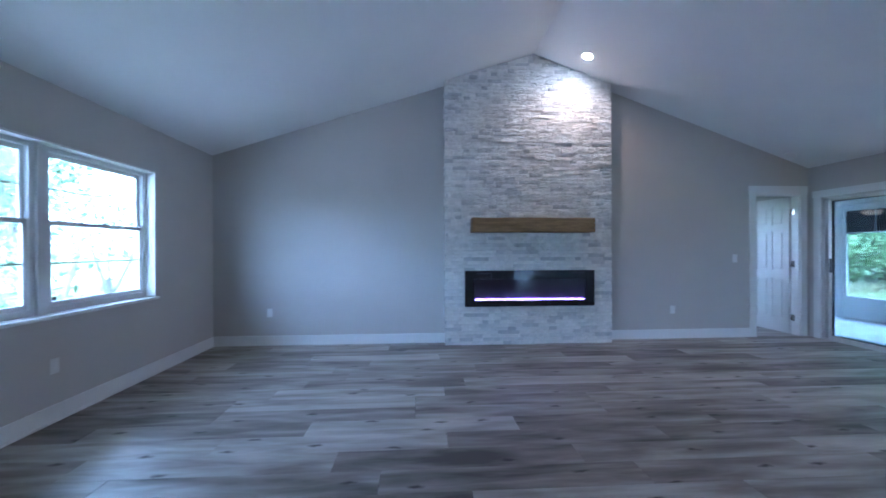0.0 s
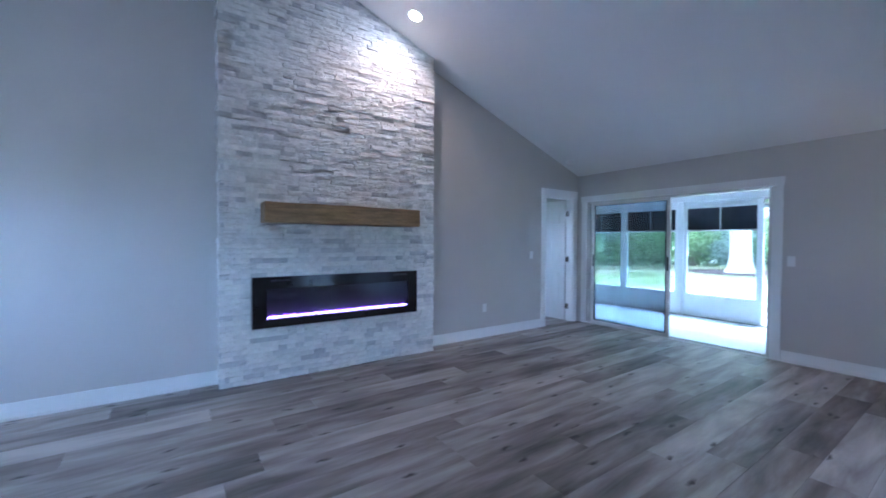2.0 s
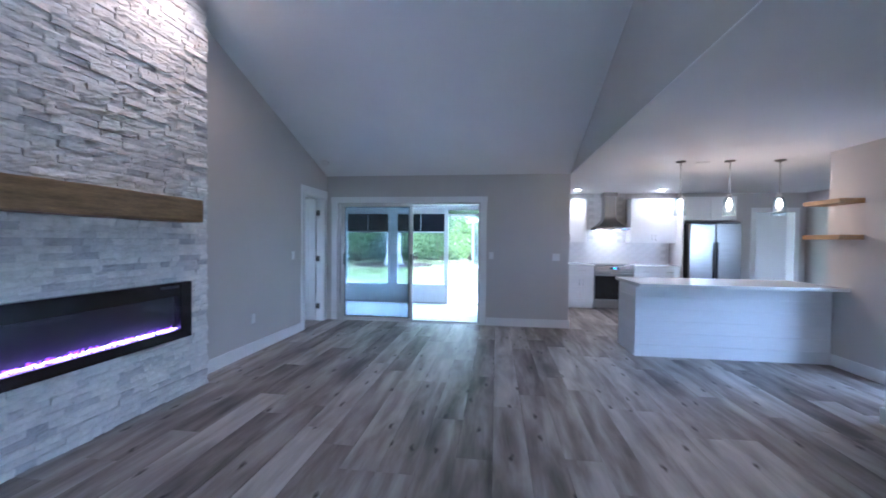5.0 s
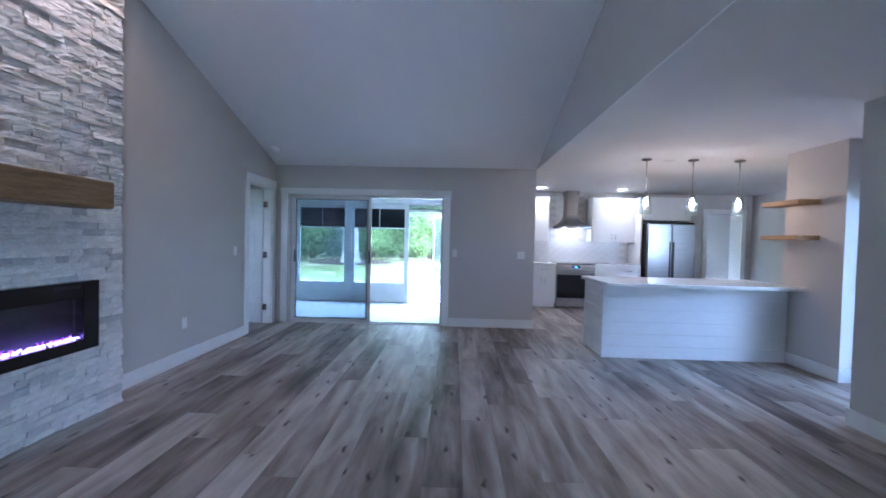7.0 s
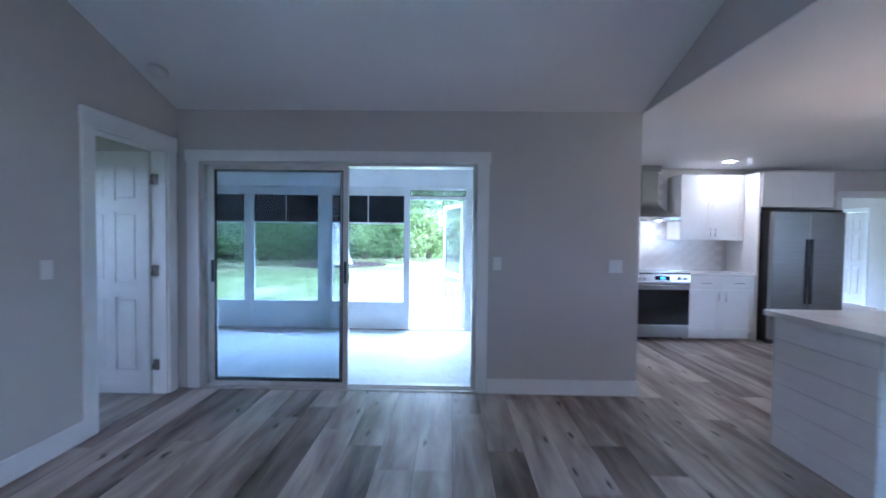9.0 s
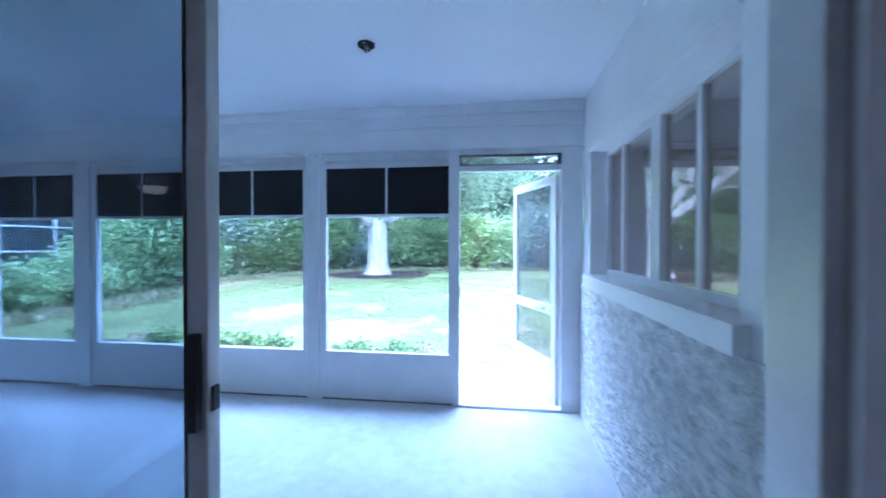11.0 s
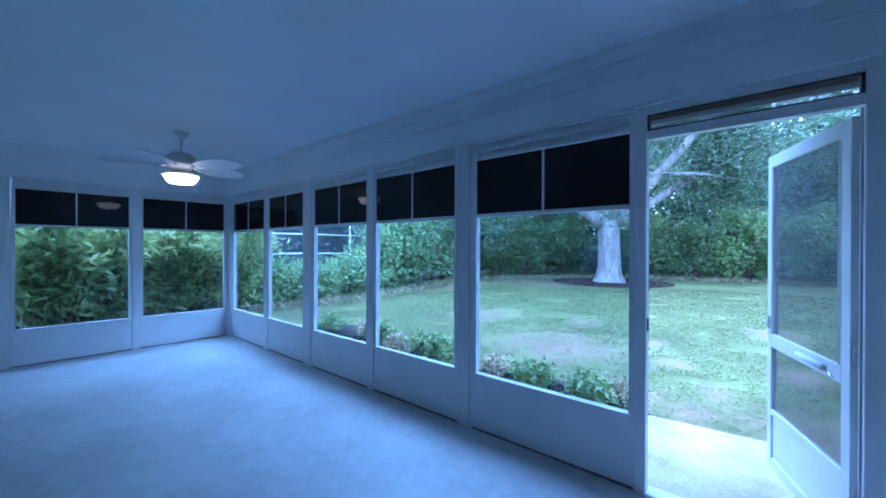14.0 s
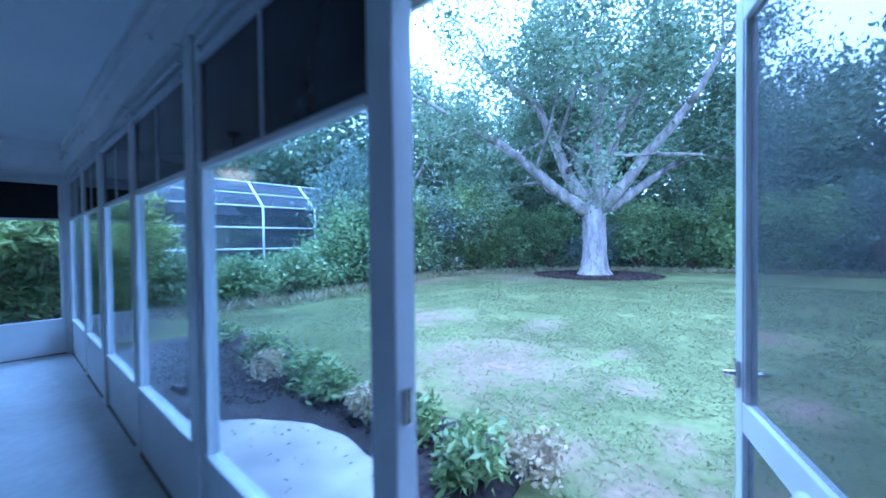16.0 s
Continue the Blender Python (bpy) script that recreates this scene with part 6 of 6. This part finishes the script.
bush("garden_bush", "clipped green bush by the front walk", -13.0, 11.8, 1.6, 1.2, 1.3, M_HEDGELEAF, 1600, 0.1, 420)
bush("garden_bush", "clipped green bush by the front walk", -6.2, 6.2, 0.8, 0.7, 0.8, M_BRIGHTLEAF, 1200, 0.1, 421)
fh = thing("neighbour_house", "white house across the street", "house", -34, 12, GZ)
part("wall", boxes([(-38, -30, 2, 24, GZ, 2.8)]), M_HOUSE, fh)
part("roof", prism(bmesh.new(), [(-38.6, 2.8), (-29.4, 2.8), (-34, 5.0)], "y", 1.4, 24.6), M_ROOF, fh)


# ---- planks and stones, piece by piece ----
PW, PL = 0.228, 1.52
plank_me = {}


def plank_mesh(ln):
    key = round(ln, 2)
    if key not in plank_me:
        bm = box(0, key - 0.002, 0, PW - 0.002, -0.004, 0.0, 0.0)
        plank_me[key] = mesh_of("plank", bm, M_PLANK)
    return plank_me[key]


rng = random.Random(21)
floor = fixed("floor", boxes([(XR + 0.001, XO - 0.001, S_Y0 + 0.001, S_Y1 - 0.001, -0.05, -0.0045)]), M_JOINT, "wide grey-brown oak plank floor", "floor")
count = 0
far = bmesh.new()
row = 0
y = YB
while y < YF - 0.001:
    w = min(PW, YF - y)
    x1r = XR if y > YG - 0.01 else 8.33
    if YG - 0.01 < y < YK:
        x1r = XR
    x = XL - rng.uniform(0.0, PL - 0.15)
    while x < x1r:
        a, b = max(x, XL), min(x + PL, x1r)
        if b - a > 0.02:
            near = w == PW
            if near and count < 300:
                o = new("plank", plank_mesh(b - a))
                o.parent = floor
                o.matrix_basis = pose(a, y, 0)
                count += 1
            else:
                bm_box(far, a, b - 0.002, y, y + w - 0.002, -0.004, 0.0)
        x += PL
    y += PW
    row += 1
y = YB - PW
while y > -6.2:
    x = 2.72 - rng.uniform(0, PL - 0.1)
    while x < 12.2:
        a, b = max(x, 2.72 if y > -1.7 else 3.82), min(x + PL, 12.2)
        if b - a > 0.02:
            bm_box(far, a, b - 0.002, y, y + PW - 0.002, -0.004, 0.0)
        x += PL
    y -= PW
for k in range(5):
    x = XR
    while x < 8.3:
        b = min(x + PL, 8.33)
        bm_box(far, x + (0.2 if k else 0.2), b - 0.002, YG + k * PW, min(YK, YG + (k + 1) * PW) - 0.002, -0.004, 0.0)
        x = b
planks_far = new("far_planks", mesh_of("far_planks", far, M_PLANK_FAR))
planks_far.parent = floor
tagged(planks_far, "", "", "", "stuff")

SH = 0.047


def stone_verts(r, ln, h):
    """A split-face ledge stone: a slab with a broken, uneven front, its back at y = 0.012."""
    c = r.choice((0.018, 0.022, 0.025, 0.027, 0.03, 0.034)) + r.uniform(-0.003, 0.003)
    nx, nz, g = max(3, round(ln / 0.032)), 3, 0.0006
    tilt, lean = r.uniform(-0.004, 0.004), r.uniform(-0.005, 0.005)
    v, f = [], []
    for i in range(nx + 1):
        for j in range(nz + 1):
            u, w = i / nx, j / nz
            rim = i in (0, nx) or j in (0, nz)
            d = c + tilt * (2 * u - 1) + lean * (2 * w - 1) + r.uniform(-0.0045, 0.0045) - (r.uniform(0.001, 0.004) if rim else 0)
            x = g + (ln - 2 * g) * u + (0 if i in (0, nx) else r.uniform(-0.3, 0.3) * ln / nx)
            z = g + (h - 2 * g) * w + (0 if j in (0, nz) else r.uniform(-0.3, 0.3) * h / nz)
            v.append((x, -d, z))
    q = nz + 1
    for i in range(nx):
        for j in range(nz):
            a = i * q + j
            f.append((a, a + q, a + q + 1) if (i + j) % 2 else (a, a + q, a + q + 1, a + 1))
            if (i + j) % 2:
                f.append((a, a + q + 1, a + 1))
    k = len(v)
    v += [(g, 0.012, g), (g, 0.012, h - g), (ln - g, 0.012, g), (ln - g, 0.012, h - g)]
    f.append((k, *range(0, q), k + 1))
    f.append((k + 2, k + 3, *range(nx * q + nz, nx * q - 1, -1)))
    f.append((k, k + 2, *range(nx * q, -1, -q)))
    f.append((k + 1, *range(nz, nx * q + q, q), k + 3))
    return v, f


r = random.Random(8)
LENS = (0.08, 0.11, 0.14, 0.18, 0.23)
variants = []
for i in range(40):
    ln = LENS[i % 5]
    v, f = stone_verts(r, ln, SH)
    me = bpy.data.meshes.new("stone")
    me.from_pydata(v, [], f)
    me.materials.append(M_STONE)
    variants.append((ln, me))
by_len = {ln: [m for l, m in variants if l == ln] for ln in LENS}
jv, jf = [], []
near = 0


def lay(x0, x1, z, rot, ox, oy):
    """One course of stones between x0 and x1."""
    global near
    x = x0
    while x < x1 - 0.005:
        ln = r.choice(LENS)
        if x1 - (x + ln) < 0.09:
            ln = x1 - x
        base = min(LENS, key=lambda q: abs(q - ln))
        if rot == 0 and near < 300 and z < 1.25 and ln < 0.3:
            o = new("stone", r.choice(by_len[base]))
            o.parent = fire_wall
            o.matrix_basis = pose(x, oy, z) @ Matrix.Diagonal((ln / base, 1, 1, 1))
            near += 1
        else:
            v, f = stone_verts(r, ln, SH)
            k = len(jv)
            m = pose(ox, oy, 0, 0, 0, rot) @ Matrix.Translation((x, 0, z))
            jv.extend(tuple(m @ Vector(p)) for p in v)
            jf.extend(tuple(i + k for i in q) for q in f)
        x += ln


z = 0.0
while z < RIDGE_Z + 0.02:
    lo, hi = FX0, FX1
    for s in range(200):
        if vault(lo) < z:
            lo += 0.01
        if vault(hi) < z:
            hi -= 0.01
    if hi - lo > 0.1:
        if 0.50 < z + SH / 2 < 1.0:
            lay(lo, 0.668, z, 0, 0, FY + 0.035)
            lay(2.412, hi, z, 0, 0, FY + 0.035)
        else:
            lay(lo, hi, z, 0, 0, FY + 0.035)
        if vault(FX0) > z:
            lay(0.0, 0.19, z, -90, FX0 + 0.03, YF)
            lay(0.0, 0.215, z, 90, FX1 - 0.03, FY + 0.022)
    z += SH
me = bpy.data.meshes.new("upper_stones")
me.from_pydata(jv, [], jf)
me.materials.append(M_STONE_FAR)
us = new("upper_stones", me)
us.parent = fire_wall
tagged(us, "", "", "", "stuff")
